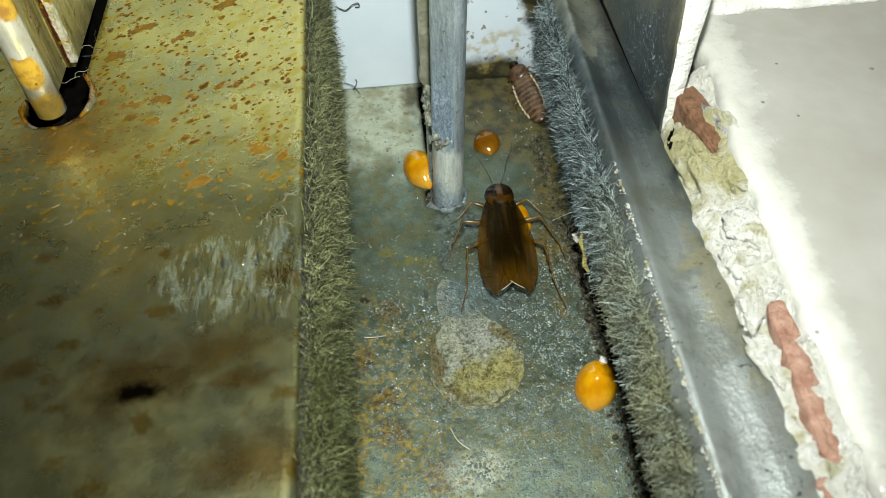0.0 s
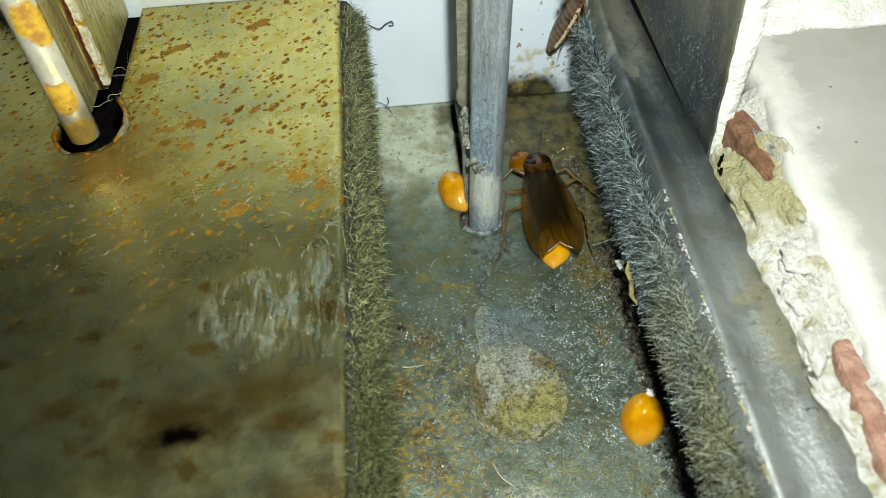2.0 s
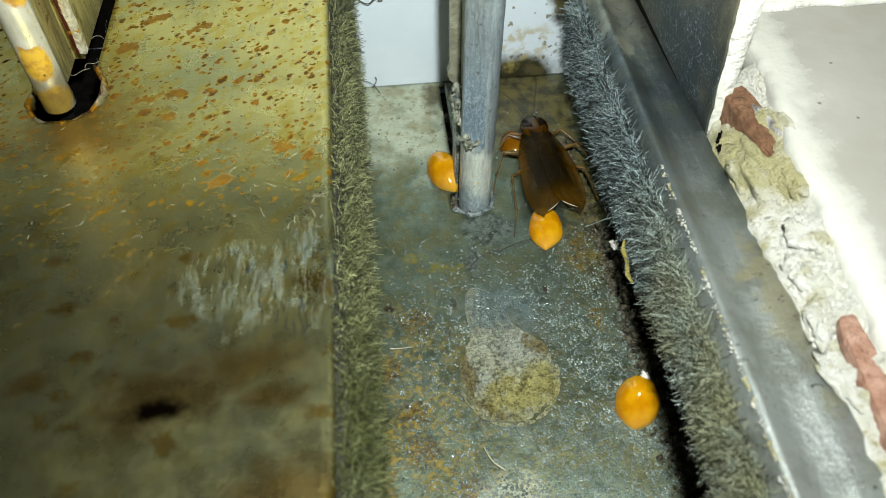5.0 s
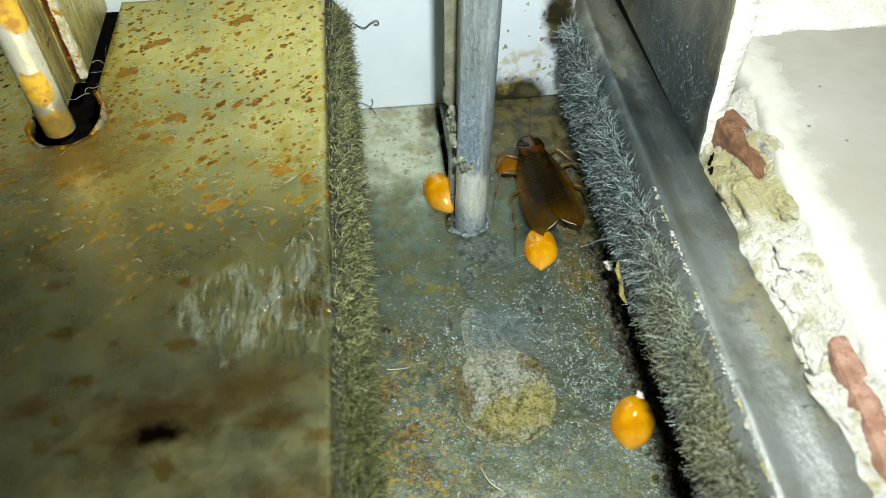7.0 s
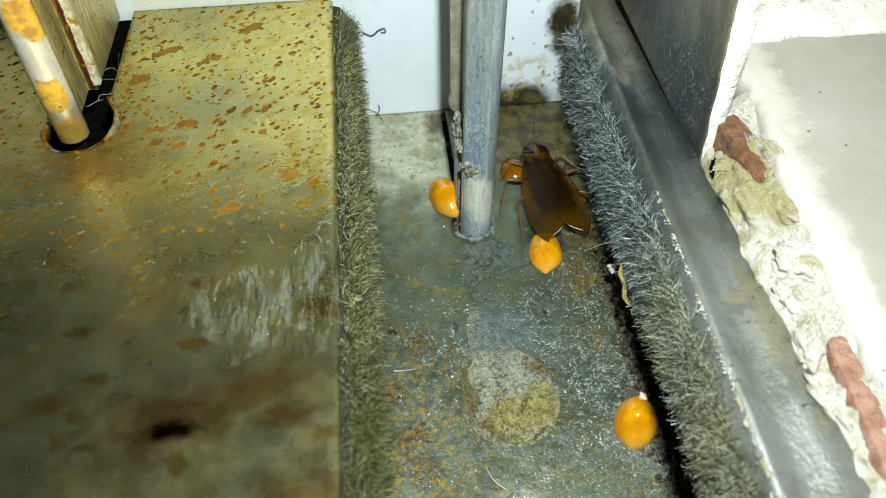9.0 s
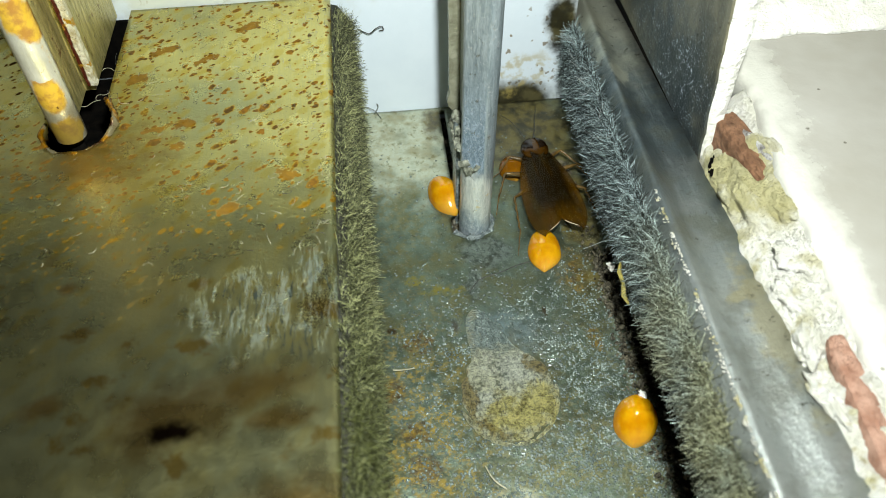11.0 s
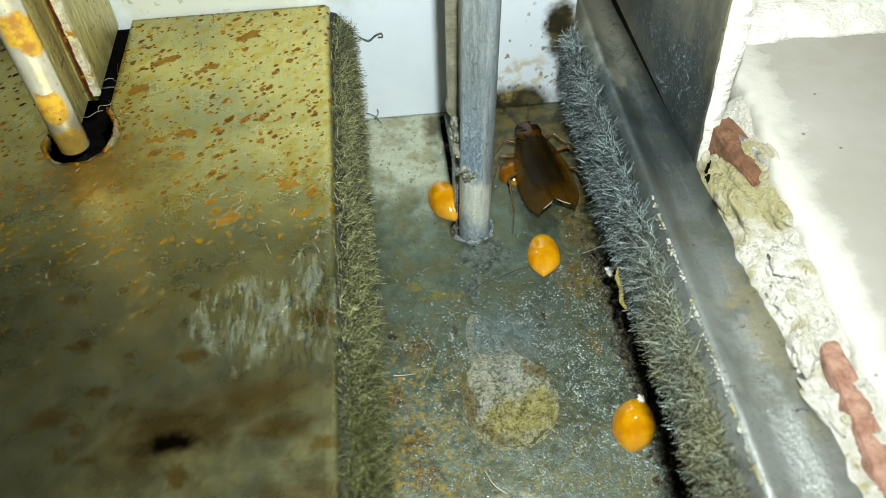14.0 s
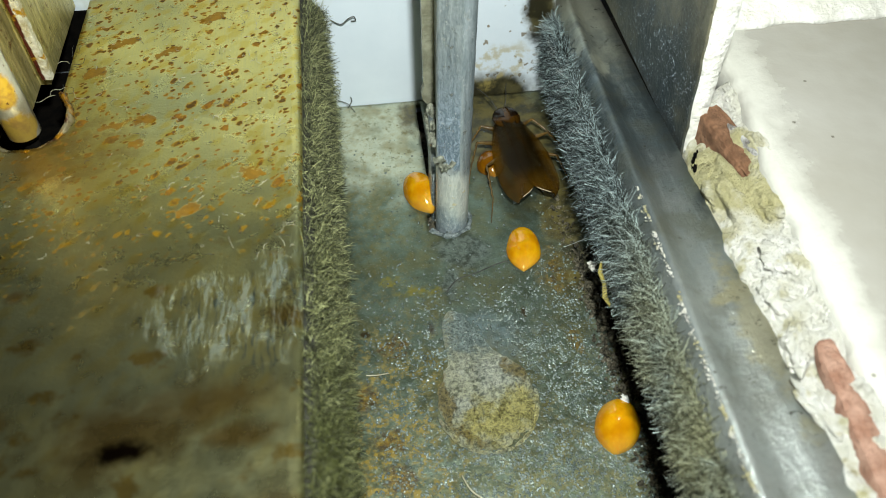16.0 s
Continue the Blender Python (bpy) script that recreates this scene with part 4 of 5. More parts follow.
# ---------------------------------------------------------------- pile weatherstrips
def pile(name, roots, count, seed, material, parent, length, thick=0.036):
    """Fibres: roots(rng) gives a place and a direction."""
    rng = np.random.default_rng(seed)
    org, way = roots(rng, count)
    n = len(org)
    segs = 5
    pts = np.zeros((n, segs + 1, 3))
    pts[:, 0] = org
    d = way.copy()
    long = length * (0.55 + 0.75 * rng.random(n)) / segs
    # neighbouring fibres curl together in small tufts
    tuft = (np.floor(org[:, 1] * 2.2 + 0.3 * np.sin(org[:, 2] * 3)) * 131 + np.floor(org[:, 2] * 2.2) * 37 + np.floor(org[:, 0] * 2.2) * 17).astype(int) % 4096
    axis = rng.normal(0, 0.35, (4096, 3))[tuft] + rng.normal(0, 0.9, (n, 3))
    axis /= np.linalg.norm(axis, axis=1)[:, None] + 1e-9
    bend = rng.normal(0.7, 0.35, n)[:, None]
    for k in range(segs):
        pts[:, k + 1] = pts[:, k] + d * long[:, None]
        d = d + bend * np.cross(axis, d) + rng.normal(0, 0.06, (n, 3))
        d /= np.linalg.norm(d, axis=1)[:, None]
    side = np.cross(way, rng.normal(0, 1, (n, 3)))
    side /= np.linalg.norm(side, axis=1)[:, None] + 1e-9
    other = np.cross(way, side)
    radius = thick * (0.6 + 0.7 * rng.random(n))
    verts = np.zeros((n, segs + 1, 3, 3))
    for k in range(segs + 1):
        r = radius * (1 - 0.35 * k / segs)
        for m in range(3):
            a = 2 * math.pi * m / 3
            verts[:, k, m] = pts[:, k] + r[:, None] * (math.cos(a) * side + math.sin(a) * other)
    base = (np.arange(n) * (segs + 1) * 3)[:, None, None]
    k, m = np.meshgrid(np.arange(segs), np.arange(3), indexing="ij")
    quad = np.stack([k * 3 + m, k * 3 + (m + 1) % 3, (k + 1) * 3 + (m + 1) % 3, (k + 1) * 3 + m], -1).reshape(1, -1, 4)
    faces = (base + quad).reshape(-1, 4)
    me = bpy.data.meshes.new(name)
    me.from_pydata((verts.reshape(-1, 3) * U).tolist(), [], faces.tolist())
    me.polygons.foreach_set("use_smooth", [True] * len(me.polygons))
    me.materials.append(material)
    ob = new(name, me)
    ob.parent = parent
    return tagged(ob, kind="stuff")


strip = thing("pile_weatherstrip", 0, 0, 0, "olive-grey pile weatherstrip along the stained plate's edge", "weatherstrip", "pile strips")
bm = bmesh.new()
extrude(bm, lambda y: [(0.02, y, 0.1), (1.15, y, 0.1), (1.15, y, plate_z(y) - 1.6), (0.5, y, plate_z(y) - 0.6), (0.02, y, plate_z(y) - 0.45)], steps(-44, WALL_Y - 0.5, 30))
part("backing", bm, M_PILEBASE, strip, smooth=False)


def left_roots(rng, n):
    y = rng.uniform(-43, WALL_Y - 0.15, n)
    over = rng.random(n) < 0.5
    s, u = rng.random(n), rng.random(n)
    u = u ** 0.7
    top = 12.05 - 0.078 * np.minimum(y + 4, 0) - 0.75 - np.maximum(0, y - 8.0) ** 2 * 0.3
    z = np.where(over, top - 1.0 * u ** 2, 0.15 + s * (top - 1.1))
    x = np.where(over, 0.03 + 1.1 * u, 1.1)
    way = np.stack([np.where(over, 0.25 + 0.6 * u, 0.9) + rng.normal(0, 0.3, n), rng.normal(0, 0.55, n), np.where(over, 0.6 - 0.4 * u, 0.0) + rng.normal(0, 0.4, n)], -1)
    return np.stack([x, y, z], -1), way / np.linalg.norm(way, axis=1)[:, None]


pile("pile", left_roots, 26000, 11, M_HAIR_L, strip, 1.1, 0.023)

def strip_low(y):
    """The height of the strip's lower edge, which climbs towards the near end."""
    return 3.9 - 0.09 * y + 0.16 * np.maximum(0, -9.0 - y) - 0.16 * np.maximum(0, -29.0 - y)


def strip_gap(y):
    """The dark gap between pile and rail, closing towards the near end."""
    return np.minimum(1.0, np.maximum(0.0, (y + 17) / 16))


strip2 = thing("pile_weatherstrip", 19, 0, 3, "blue-grey pile weatherstrip fixed along the aluminium rail", "weatherstrip", "pile strips")
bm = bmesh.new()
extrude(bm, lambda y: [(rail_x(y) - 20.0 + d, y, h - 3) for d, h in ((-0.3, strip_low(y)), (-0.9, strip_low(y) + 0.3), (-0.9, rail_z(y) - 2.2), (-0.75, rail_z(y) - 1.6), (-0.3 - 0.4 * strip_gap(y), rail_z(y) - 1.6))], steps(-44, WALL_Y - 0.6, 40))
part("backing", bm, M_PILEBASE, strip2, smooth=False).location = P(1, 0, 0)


def right_roots(rng, n):
    y = rng.uniform(-43, WALL_Y - 0.3, n)
    over = rng.random(n) < 0.4
    s, u = rng.random(n), rng.random(n)
    top = 10.15 - 0.1 * y - 1.35 - np.maximum(0, y - 8.8) ** 2 * 0.35
    low = strip_low(y)
    z = np.where(over, top - 0.7 * u ** 2, low + s * (top - 0.7 - low))
    near = 0.30 + 0.40 * strip_gap(y)
    x = 20.25 + 0.06 * y + np.where(over, -near - (0.92 - near) * u, -0.88)
    droop = np.clip((-16 - y) / 14, 0, 1)
    way = np.stack([np.where(over, -0.2 - 0.7 * u, -1.0) + rng.normal(0, 0.3, n), rng.normal(0, 0.5, n) - 0.3 * droop, np.where(over, 0.6 - 0.5 * u, -0.1 - 0.35 * droop) + rng.normal(0, 0.35, n)], -1)
    return np.stack([x - 19, y, z - 3], -1), way / np.linalg.norm(way, axis=1)[:, None]


pile("pile", right_roots, 31000, 12, M_HAIR_R, strip2, 1.25, 0.024)

# ---------------------------------------------------------------- rail, jamb, sill
rail = thing("aluminium_rail", 21, 0, 0, "dull scratched aluminium window rail with a raised lip", "rail", kind="structure")
bm = bmesh.new()
PROFILE = ((2.4, -2.4), (-0.3, -2.2), (-0.55, -2.0), (-0.55, -1.4), (-0.42, -1.05), (0.0, -0.25), (0.18, -0.02), (0.34, 0.05), (0.55, -0.05), (0.8, -0.35), (1.1, -0.68), (1.5, -0.80), (2.2, -0.72), (3.3, -0.60), (3.3, -2.4))
def rail_ring(y):
    w = 0.05 * fuzz((y, 2, 0), 0.5)
    wide = (rail_edge(y) - rail_x(y)) / 3.3
    return [(rail_x(y) - 21 + dx * (wide if dx > 0.6 else 1), y, rail_z(y) + dz + w * (dx > 0)) for dx, dz in PROFILE]
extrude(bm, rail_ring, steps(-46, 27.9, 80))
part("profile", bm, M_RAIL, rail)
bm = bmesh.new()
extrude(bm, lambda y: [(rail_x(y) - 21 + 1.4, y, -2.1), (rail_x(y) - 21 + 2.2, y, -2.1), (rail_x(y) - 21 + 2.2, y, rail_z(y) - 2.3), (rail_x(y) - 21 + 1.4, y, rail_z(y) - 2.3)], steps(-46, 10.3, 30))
part("under_web", bm, M_PILEBASE, rail, "near-black web under the rail", smooth=False)
bm = bmesh.new()
rng = random.Random(9)
for k in range(1100):
    y = -43 + 30 * rng.random() ** 1.1
    if fuzz((0, y, 2), 0.5) < -0.05 - 0.2 * (y < -20):
        continue
    size = 0.025 + 0.07 * rng.random() ** 2
    m = Matrix.LocRotScale((rail_x(y) - 21 + 0.12 + rng.gauss(0, 0.12), y, rail_z(y) - 0.06), Euler((0, 0.4, rng.random() * 6)), (size, size * (0.6 + rng.random()), size * 0.45))
    made = bmesh.ops.create_icosphere(bm, subdivisions=1, radius=1, matrix=m)
    for v in made["verts"]:
        v.co += size * 0.6 * Vector((fuzz(v.co, 6), fuzz(v.co + Vector((7, 0, 0)), 6), 0.6 * fuzz(v.co + Vector((0, 7, 0)), 6)))
part("crust", bm, M_MORTAR, rail, "pale crust along the rail's lip")

jamb = thing("jamb_panel", 23.9, -9, 10, "dark grey spotted metal jamb panel standing on the rail", "panel", kind="structure")
bm = bmesh.new()
def jamb_ring(z):
    e = 0.22 * fuzz((0, 1, z), 0.8) + 0.12 * fuzz((3, 1, z), 2.5) + 0.14 * max(0, z)
    return [(0, e, z), (0.14, e - 0.05, z), (0.14, 36.8, z), (0, 36.8, z)]
extrude(bm, jamb_ring, steps(-0.3, 50, 90))
part("sheet", bm, M_PANEL, jamb, smooth=False)

bm = bmesh.new()
def end_ring(z):
    w = 0.5 * fuzz((0, 4, z), 0.45) + 0.15 * fuzz((3, 1, z), 2.2)
    g, back = min(1, max(0, (z - 9.6) / 9.0)), 0.14 * (z - 10)
    return [(24.06, -9.1 + back + 0.2 * w, z), (24.43 + 0.7 * g + 0.30 + w * 0.4, -9.2 + back + 0.3 * w, z), (25.3 + 1.0 * g, -7.6 + back, z), (29.0, 2.0, z), (24.06, 2.5, z)]
extrude(bm, end_ring, steps(9.9, 50, 110))
tagged(part("wall_reveal", bm, M_PLASTER), "white plastered reveal behind the metal jamb, chipped edge", "wall", kind="structure")

bm = bmesh.new()
box(bm, 26, 75, 1.0, 10.4, 13.0, 60)
tagged(part("wall_east", bm, M_PLASTER, smooth=False), "bright white plastered wall over the tiled sill", "wall", kind="structure")
bm = bmesh.new()
def caulk_ring(x):
    w = 0.35 * fuzz((x, 0, 0), 0.35) + 0.12 * fuzz((x, 5, 0), 1.6)
    return [(x, 1.3, 13.7), (x, -2.0 + 1.5 * w, 13.85), (x, -1.6 + 1.2 * w, 14.15), (x, 0.1 + w, 14.6 + 0.3 * w), (x, 1.3, 15.4)]
extrude(bm, caulk_ring, steps(26.5, 75, 120))
tagged(part("caulk_fillet", bm, M_PLASTER), "lumpy white caulk between wall and tiled sill", "caulk", kind="structure")


def sill_edge(y):
    base = 27.0 if y > -9 else 27.0 - 0.17 * min(6.5, -9 - y) - 0.055 * max(0, -15.5 - y)
    return base + 0.35 * fuzz((0, y, 7), 0.45) + 0.16 * fuzz((0, y, 2), 1.7)


sill = thing("tiled_sill", 30, -15, 13, "cream glazed tile sill with a broken edge", "window sill", kind="structure")
bm = bmesh.new()
rows = []
for y in steps(-46, 1.2, 130):
    e = sill_edge(y)
    rows.append([bm.verts.new((x - 30, y + 15, z - 13)) for x, z in ((80, 11.0), (e + 0.25, 11.0), (e + 0.1 * fuzz((1, y, 0), 1.5), 12.6), (e + 0.02, 13.5), (e + 0.3, 13.86), (e + 0.9, 13.92), (80, 13.92))])
for a, b in zip(rows, rows[1:]):
    for i in range(6):
        bm.faces.new((a[i], a[i + 1], b[i + 1], b[i]))
part("tile", bm, M_TILE, sill)

# broken mortar bed between rail and tile
bm = bmesh.new()
rows = []
for y in steps(-46, -6.5, 260):
    x0, x1, row = rail_edge(y) - 0.25 + 0.7 * min(1, max(0, (y + 12) / 2)), sill_edge(y) + 0.4, []
    x0 += 0.35 * fuzz((0, y, 3), 0.5) + 0.2 * fuzz((0, y, 1), 1.5)
    for k in range(29):
        s = k / 28
        x = x0 + (x1 - x0) * s
        lump = 0.9 * fuzz((x, y, 0), 0.5) + 0.9 * abs(fuzz((x, y, 4), 0.9)) + 0.35 * abs(fuzz((x, y, 8), 2.2)) + 0.15 * fuzz((x, y, 6), 5.0) - 0.3
        z = rail_z(y) - 0.75 + (13.75 - rail_z(y) + 0.6) * s ** 0.8 + lump * math.sin(math.pi * min(1, s * 1.05 + 0.02)) ** 0.5 - (0.8 if k == 0 else 0)
        row.append(bm.verts.new((x, y, min(z, 13.95 + 0.2 * lump))))
    rows.append(row)
for a, b in zip(rows, rows[1:]):
    for i in range(28):
        bm.faces.new((a[i], a[i + 1], b[i + 1], b[i]))
low = [[bm.verts.new((v.co.x, v.co.y, 6)) for v in (r[0], r[-1])] for r in rows]
for (a, b), (c, d) in zip(zip(low, rows), zip(low[1:], rows[1:])):
    bm.faces.new((a[0], c[0], d[0], b[0]))
    bm.faces.new((a[1], b[-1], d[-1], c[1]))
tagged(part("mortar_bed", bm, M_MORTAR), "crumbling cream mortar along the broken tile edge", "mortar", kind="structure")


def lump_thing(name, x, y, z, sx, sy, sz, turn, material, label, category, seed, group="", rough=0.22, subd=4, kind="", square=1.0):
    bm = bmesh.new()
    bmesh.ops.create_icosphere(bm, subdivisions=subd, radius=1)
    for v in bm.verts:
        p = v.co + Vector((seed * 7.3, 0, 0))
        v.co = Vector([math.copysign(abs(c) ** square, c) for c in v.co])
        v.co *= 1 + rough * fuzz(p, 1.6) + 0.5 * rough * fuzz(p, 4.0)
        v.co = Vector((v.co.x * sx, v.co.y * sy, v.co.z * sz))
    bmesh.ops.rotate(bm, verts=bm.verts, matrix=Matrix.Rotation(radians(turn), 3, "Z"))
    ob = part(name, bm, material)
    ob.location = P(x, y, z)
    return tagged(ob, label, category, group, kind)


lump_thing("brick_fragment", 25.75, -11.2, 11.75, 0.85, 3.4, 1.15, 8, M_BRICK, "red-brown brick exposed beside the chipped reveal", "brick", 1, "bricks", 0.10, 5, square=0.32)
lump_thing("brick_fragment", 24.2, -30.6, 12.9, 0.60, 4.6, 0.55, -4, M_BRICK2, "pinkish red brick exposed in the broken mortar", "brick", 2, "bricks", 0.11, 5, square=0.4)
lump_thing("brick_fragment", 23.3, -36.4, 12.9, 0.7, 1.3, 0.6, -10, M_BRICK2, "small pale brick stub in the broken mortar", "brick", 8, "bricks", 0.3, 4, square=0.6)
lump_thing("plaster_patch", 26.5, -12.6, 12.75, 0.55, 2.4, 0.75, 12, M_SPATTER, "grey-white paint spatter over the broken brick", "plaster", 9, "", 0.3, 4)
lump_thing("mortar_lump", 24.75, -15.6, 11.6, 1.25, 3.4, 1.3, 10, M_MORTAR, "rough olive-cream mortar lump on the rail's edge", "mortar", 3, "mortar lumps", 0.5)

# a black lump, not a recess: the crevice's shade is its colour
lump_thing("crevice", 23.95, -11.0, 10.95, 0.20, 0.75, 0.34, -25, M_SHADE, "black lump standing for the shade of a crevice in the broken mortar", "crevice", 6, "", 1.1, 4, "structure")
for k, (x, y, z, a, b, c, turn) in enumerate((
    (25.9, -17.2, 12.8, 0.7, 1.4, 0.8, 25), (24.6, -20.0, 12.0, 0.9, 1.4, 0.7, -10), (25.3, -20.4, 12.7, 1.1, 1.4, 0.9, 40), (24.3, -22.8, 12.4, 0.9, 1.5, 0.8, 10),
    (23.5, -25.6, 12.5, 0.6, 1.3, 0.7, -20), (22.9, -29.0, 12.6, 0.35, 1.4, 0.5, 15), (23.6, -36.2, 13.1, 0.9, 1.2, 0.8, 0), (26.7, -12.6, 13.0, 0.6, 1.3, 0.9, 20))):
    lump_thing("mortar_lump", x, y, z, a, b, c, turn, M_MORTAR, "jagged white mortar lump along the broken tile edge", "mortar", 10 + k, "mortar lumps", 0.5)

# ---------------------------------------------------------------- small still things
bm = bmesh.new()
rows = []
for i in range(43):
    r = i / 42
    row = []
    for k in range(170):
        a = 2 * math.pi * k / 170
        tail = math.exp(-((a - 1.80) / 0.30) ** 2)
        rim = 1 + 0.07 * fuzz((math.cos(a), math.sin(a), 3), 1.3) + 1.06 * tail + 0.09 * fuzz((math.cos(a), math.sin(a), 7), 3.0) + 0.04 * fuzz((math.cos(a), math.sin(a), 2), 11.0)
        x, y = 3.15 * r * rim * math.cos(a), 3.65 * r * rim * math.sin(a)
        edge = min(1, (1 - r) * 16)
        thick = 0.16 + 0.84 * min(1, max(0, (3.1 - y) / 0.8 + 0.8 * fuzz((x, y, 11), 1.2)))
        crust = 0.34 * abs(fuzz((x, y, 4), 1.1)) + 0.26 * abs(fuzz((x, y, 8), 2.8)) + 0.07 * fuzz((x, y, 9), 6.0)
        bank = 0.30 * math.exp(-((r - 0.90) / 0.06) ** 2) * max(0, 0.35 + fuzz((3 * math.cos(a), 3 * math.sin(a), 5), 0.8)) * (math.sin(a) < 0.2)
        z = edge * thick * (0.08 + crust) + bank - (0.25 if i == 42 else 0)
        row.append(bm.verts.new((x, y, z)))
    rows.append(row)
for a, b in zip(rows[1:], rows[2:]):
    for k in range(170):
        bm.faces.new((a[k], a[(k + 1) % 170], b[(k + 1) % 170], b[k]))
bm.faces.new(rows[1])
bmesh.ops.delete(bm, geom=rows[0], context="VERTS")
residue = thing("residue_patch", 9.9, -19.6, 0, "flat crusted cream and yellow residue patch tapering over the zinc floor", "residue")
part("crust", bm, M_RESIDUE, residue)
rng = random.Random(15)
for k in range(14):
    a = radians(200 + 12 * k + rng.uniform(-4, 4))
    bm = bmesh.new()
    bmesh.ops.create_icosphere(bm, subdivisions=2, radius=1)
    for v in bm.verts:
        v.co *= 1 + 0.35 * fuzz(v.co + Vector((k, 0, 0)), 1.8)
        v.co = Vector((v.co.x * (0.35 + 0.2 * rng.random()), v.co.y * 0.14, v.co.z * 0.12))
    bmesh.ops.rotate(bm, verts=bm.verts, matrix=Matrix.Rotation(a + math.pi / 2, 3, "Z"))
    part("flake", bm, M_RESIDUE, residue, at=(3.25 * math.cos(a), 3.75 * math.sin(a), 0.06))

# beads of condensation on the floor
rng = random.Random(77)
verts, faces = [], []
for k in range(46000):
    x, y = rng.uniform(2.4, 19.2), rng.uniform(-36, 6)
    if x > 18.2 + 0.13 * max(0, -12 - y):
        continue
    want = min(1, max(0.06, (-6 - y) / 14)) * (0.35 + 0.65 * min(1, max(0, (x - 2) / 12))) * (0.4 + 0.9 * max(0, 0.5 + fuzz((x, y, 0), 0.35)))
    if rng.random() > want or math.hypot(x - 9.9, (y + 19.4) * 0.85) < 3.2:
        continue
    r = 0.028 + 0.090 * rng.random() ** 2.4
    b, turn = len(verts), rng.random()
    for ring, (q, h) in enumerate(((1.0, 0.0), (0.75, 0.45))):
        for m in range(6):
            a = math.pi * (m + turn) / 3
            verts.append(((x + r * q * math.cos(a)) * U, (y + r * q * math.sin(a)) * U, (r * h + 0.03) * U))
    verts.append((x * U, y * U, (0.62 * r + 0.03) * U))
    for m in range(6):
        faces.append((b + m, b + (m + 1) % 6, b + 6 + (m + 1) % 6, b + 6 + m))
        faces.append((b + 6 + m, b + 6 + (m + 1) % 6, b + 12))
me = bpy.data.meshes.new("condensation")
me.from_pydata(verts, [], faces)
me.polygons.foreach_set("use_smooth", [True] * len(me.polygons))
me.materials.append(M_BEAD)
tagged(new("condensation", me), "tiny clear condensation beads on the zinc floor", "water beads", kind="stuff")


def bait(x, y, r, long, high, turn, label, seed, tip=0.5, skin=M_GEL):
    """A teardrop of gel, its tail drawn out."""
    bm = bmesh.new()
    bmesh.ops.create_uvsphere(bm, u_segments=32, v_segments=20, radius=1)
    for v in bm.verts:
        tail = max(0.0, -v.co.y)
        v.co.x *= (1 - min(0.85, 1.5 * tip) * tail ** 4) * (1 + 0.08 * fuzz(v.co + Vector((seed, 0, 0)), 1.2))
        v.co.z *= 1 - 0.45 * tail
        v.co = Vector((v.co.x * r, v.co.y * long, max(-0.15, v.co.z) * high))
    bmesh.ops.rotate(bm, verts=bm.verts, matrix=Matrix.Rotation(radians(turn), 3, "Z"))
    ob = part("gel_drop", bm, skin)
    ob.location = P(x, y, 0.1)
    return tagged(ob, label, "gel bait", "gel drops")


bait(7.8, -1.1, 1.3, 2.15, 1.5, 17, "glossy amber gel drop leaning against the steel upright", 1, 0.4)
bait(14.65, -7.7, 1.28, 2.1, 0.9, -10, "glossy amber gel drop with a drawn-out tail", 2)
bait(17.65, -22.7, 1.42, 1.85, 1.6, -22, "large glossy amber gel drop beside the dark gap", 3, 0.26)
bait(13.8, 1.5, 1.15, 1.4, 1.0, 5, "small dark amber gel drop on the brown-soaked floor", 4, 0.5, M_GEL_DARK)

bm = bmesh.new()
rng = random.Random(21)
for k in range(1300):
    y = rng.uniform(-42, -8)
    m = Matrix.LocRotScale((rng.uniform(18.2, 20.2) + 0.05 * max(0, -15 - y), y, rng.uniform(-1.0, 0.30)), Euler((rng.random() * 3, rng.random() * 3, 0)), [0.10 + 0.38 * rng.random() ** 2 for _ in range(3)])
    bmesh.ops.create_icosphere(bm, subdivisions=1, radius=1, matrix=m)
for k in range(700):
    y = rng.uniform(-38, 2)
    size = 0.05 + 0.16 * rng.random() ** 2
    m = Matrix.LocRotScale((18.25 - 0.015 * (y + 8) + rng.gauss(0, 0.32), y, 0.02 + 0.6 * size), Euler((rng.random() * 3, rng.random() * 3, 0)), (size, size * (0.6 + rng.random()), size * 0.7))
    bmesh.ops.create_icosphere(bm, subdivisions=1, radius=1, matrix=m)
tagged(part("gap_debris", bm, M_DIRT, smooth=False), "black damp crumbs filling the gap under the pile strip", "debris", kind="stuff")

for x, y, z, s, m, label in ((18.2, -12.3, 3.3, 0.24, M_PLASTER, "white crumb caught under the pile strip"), (18.3, -21.4, 1.2, 0.22, M_PLASTER, "pale crumb beside a gel drop"), (17.6, -31.0, 0.2, 0.3, M_CRUMB, "tan crumb on the channel floor")):
    lump_thing("crumb", x, y, z, s, 1.5 * s, 0.7 * s, 60 * x, m, label, "crumb", x, "crumbs", 0.9, 3)
bm = bmesh.new()
tube(bm, [(0.1, 1.3, 0.8), (-0.1, 0.7, 0.5), (0.05, 0, 0.15), (-0.05, -0.7, -0.2), (0.2, -1.2, -0.5)], [0.06, 0.15, 0.13, 0.17, 0.08], 8)
ob = part("yellow_shred", bm, M_CRUMB)
ob.location = P(17.45, -16.3, 6.3)
tagged(ob, "curled yellow shred caught in the pile fibres", "debris")


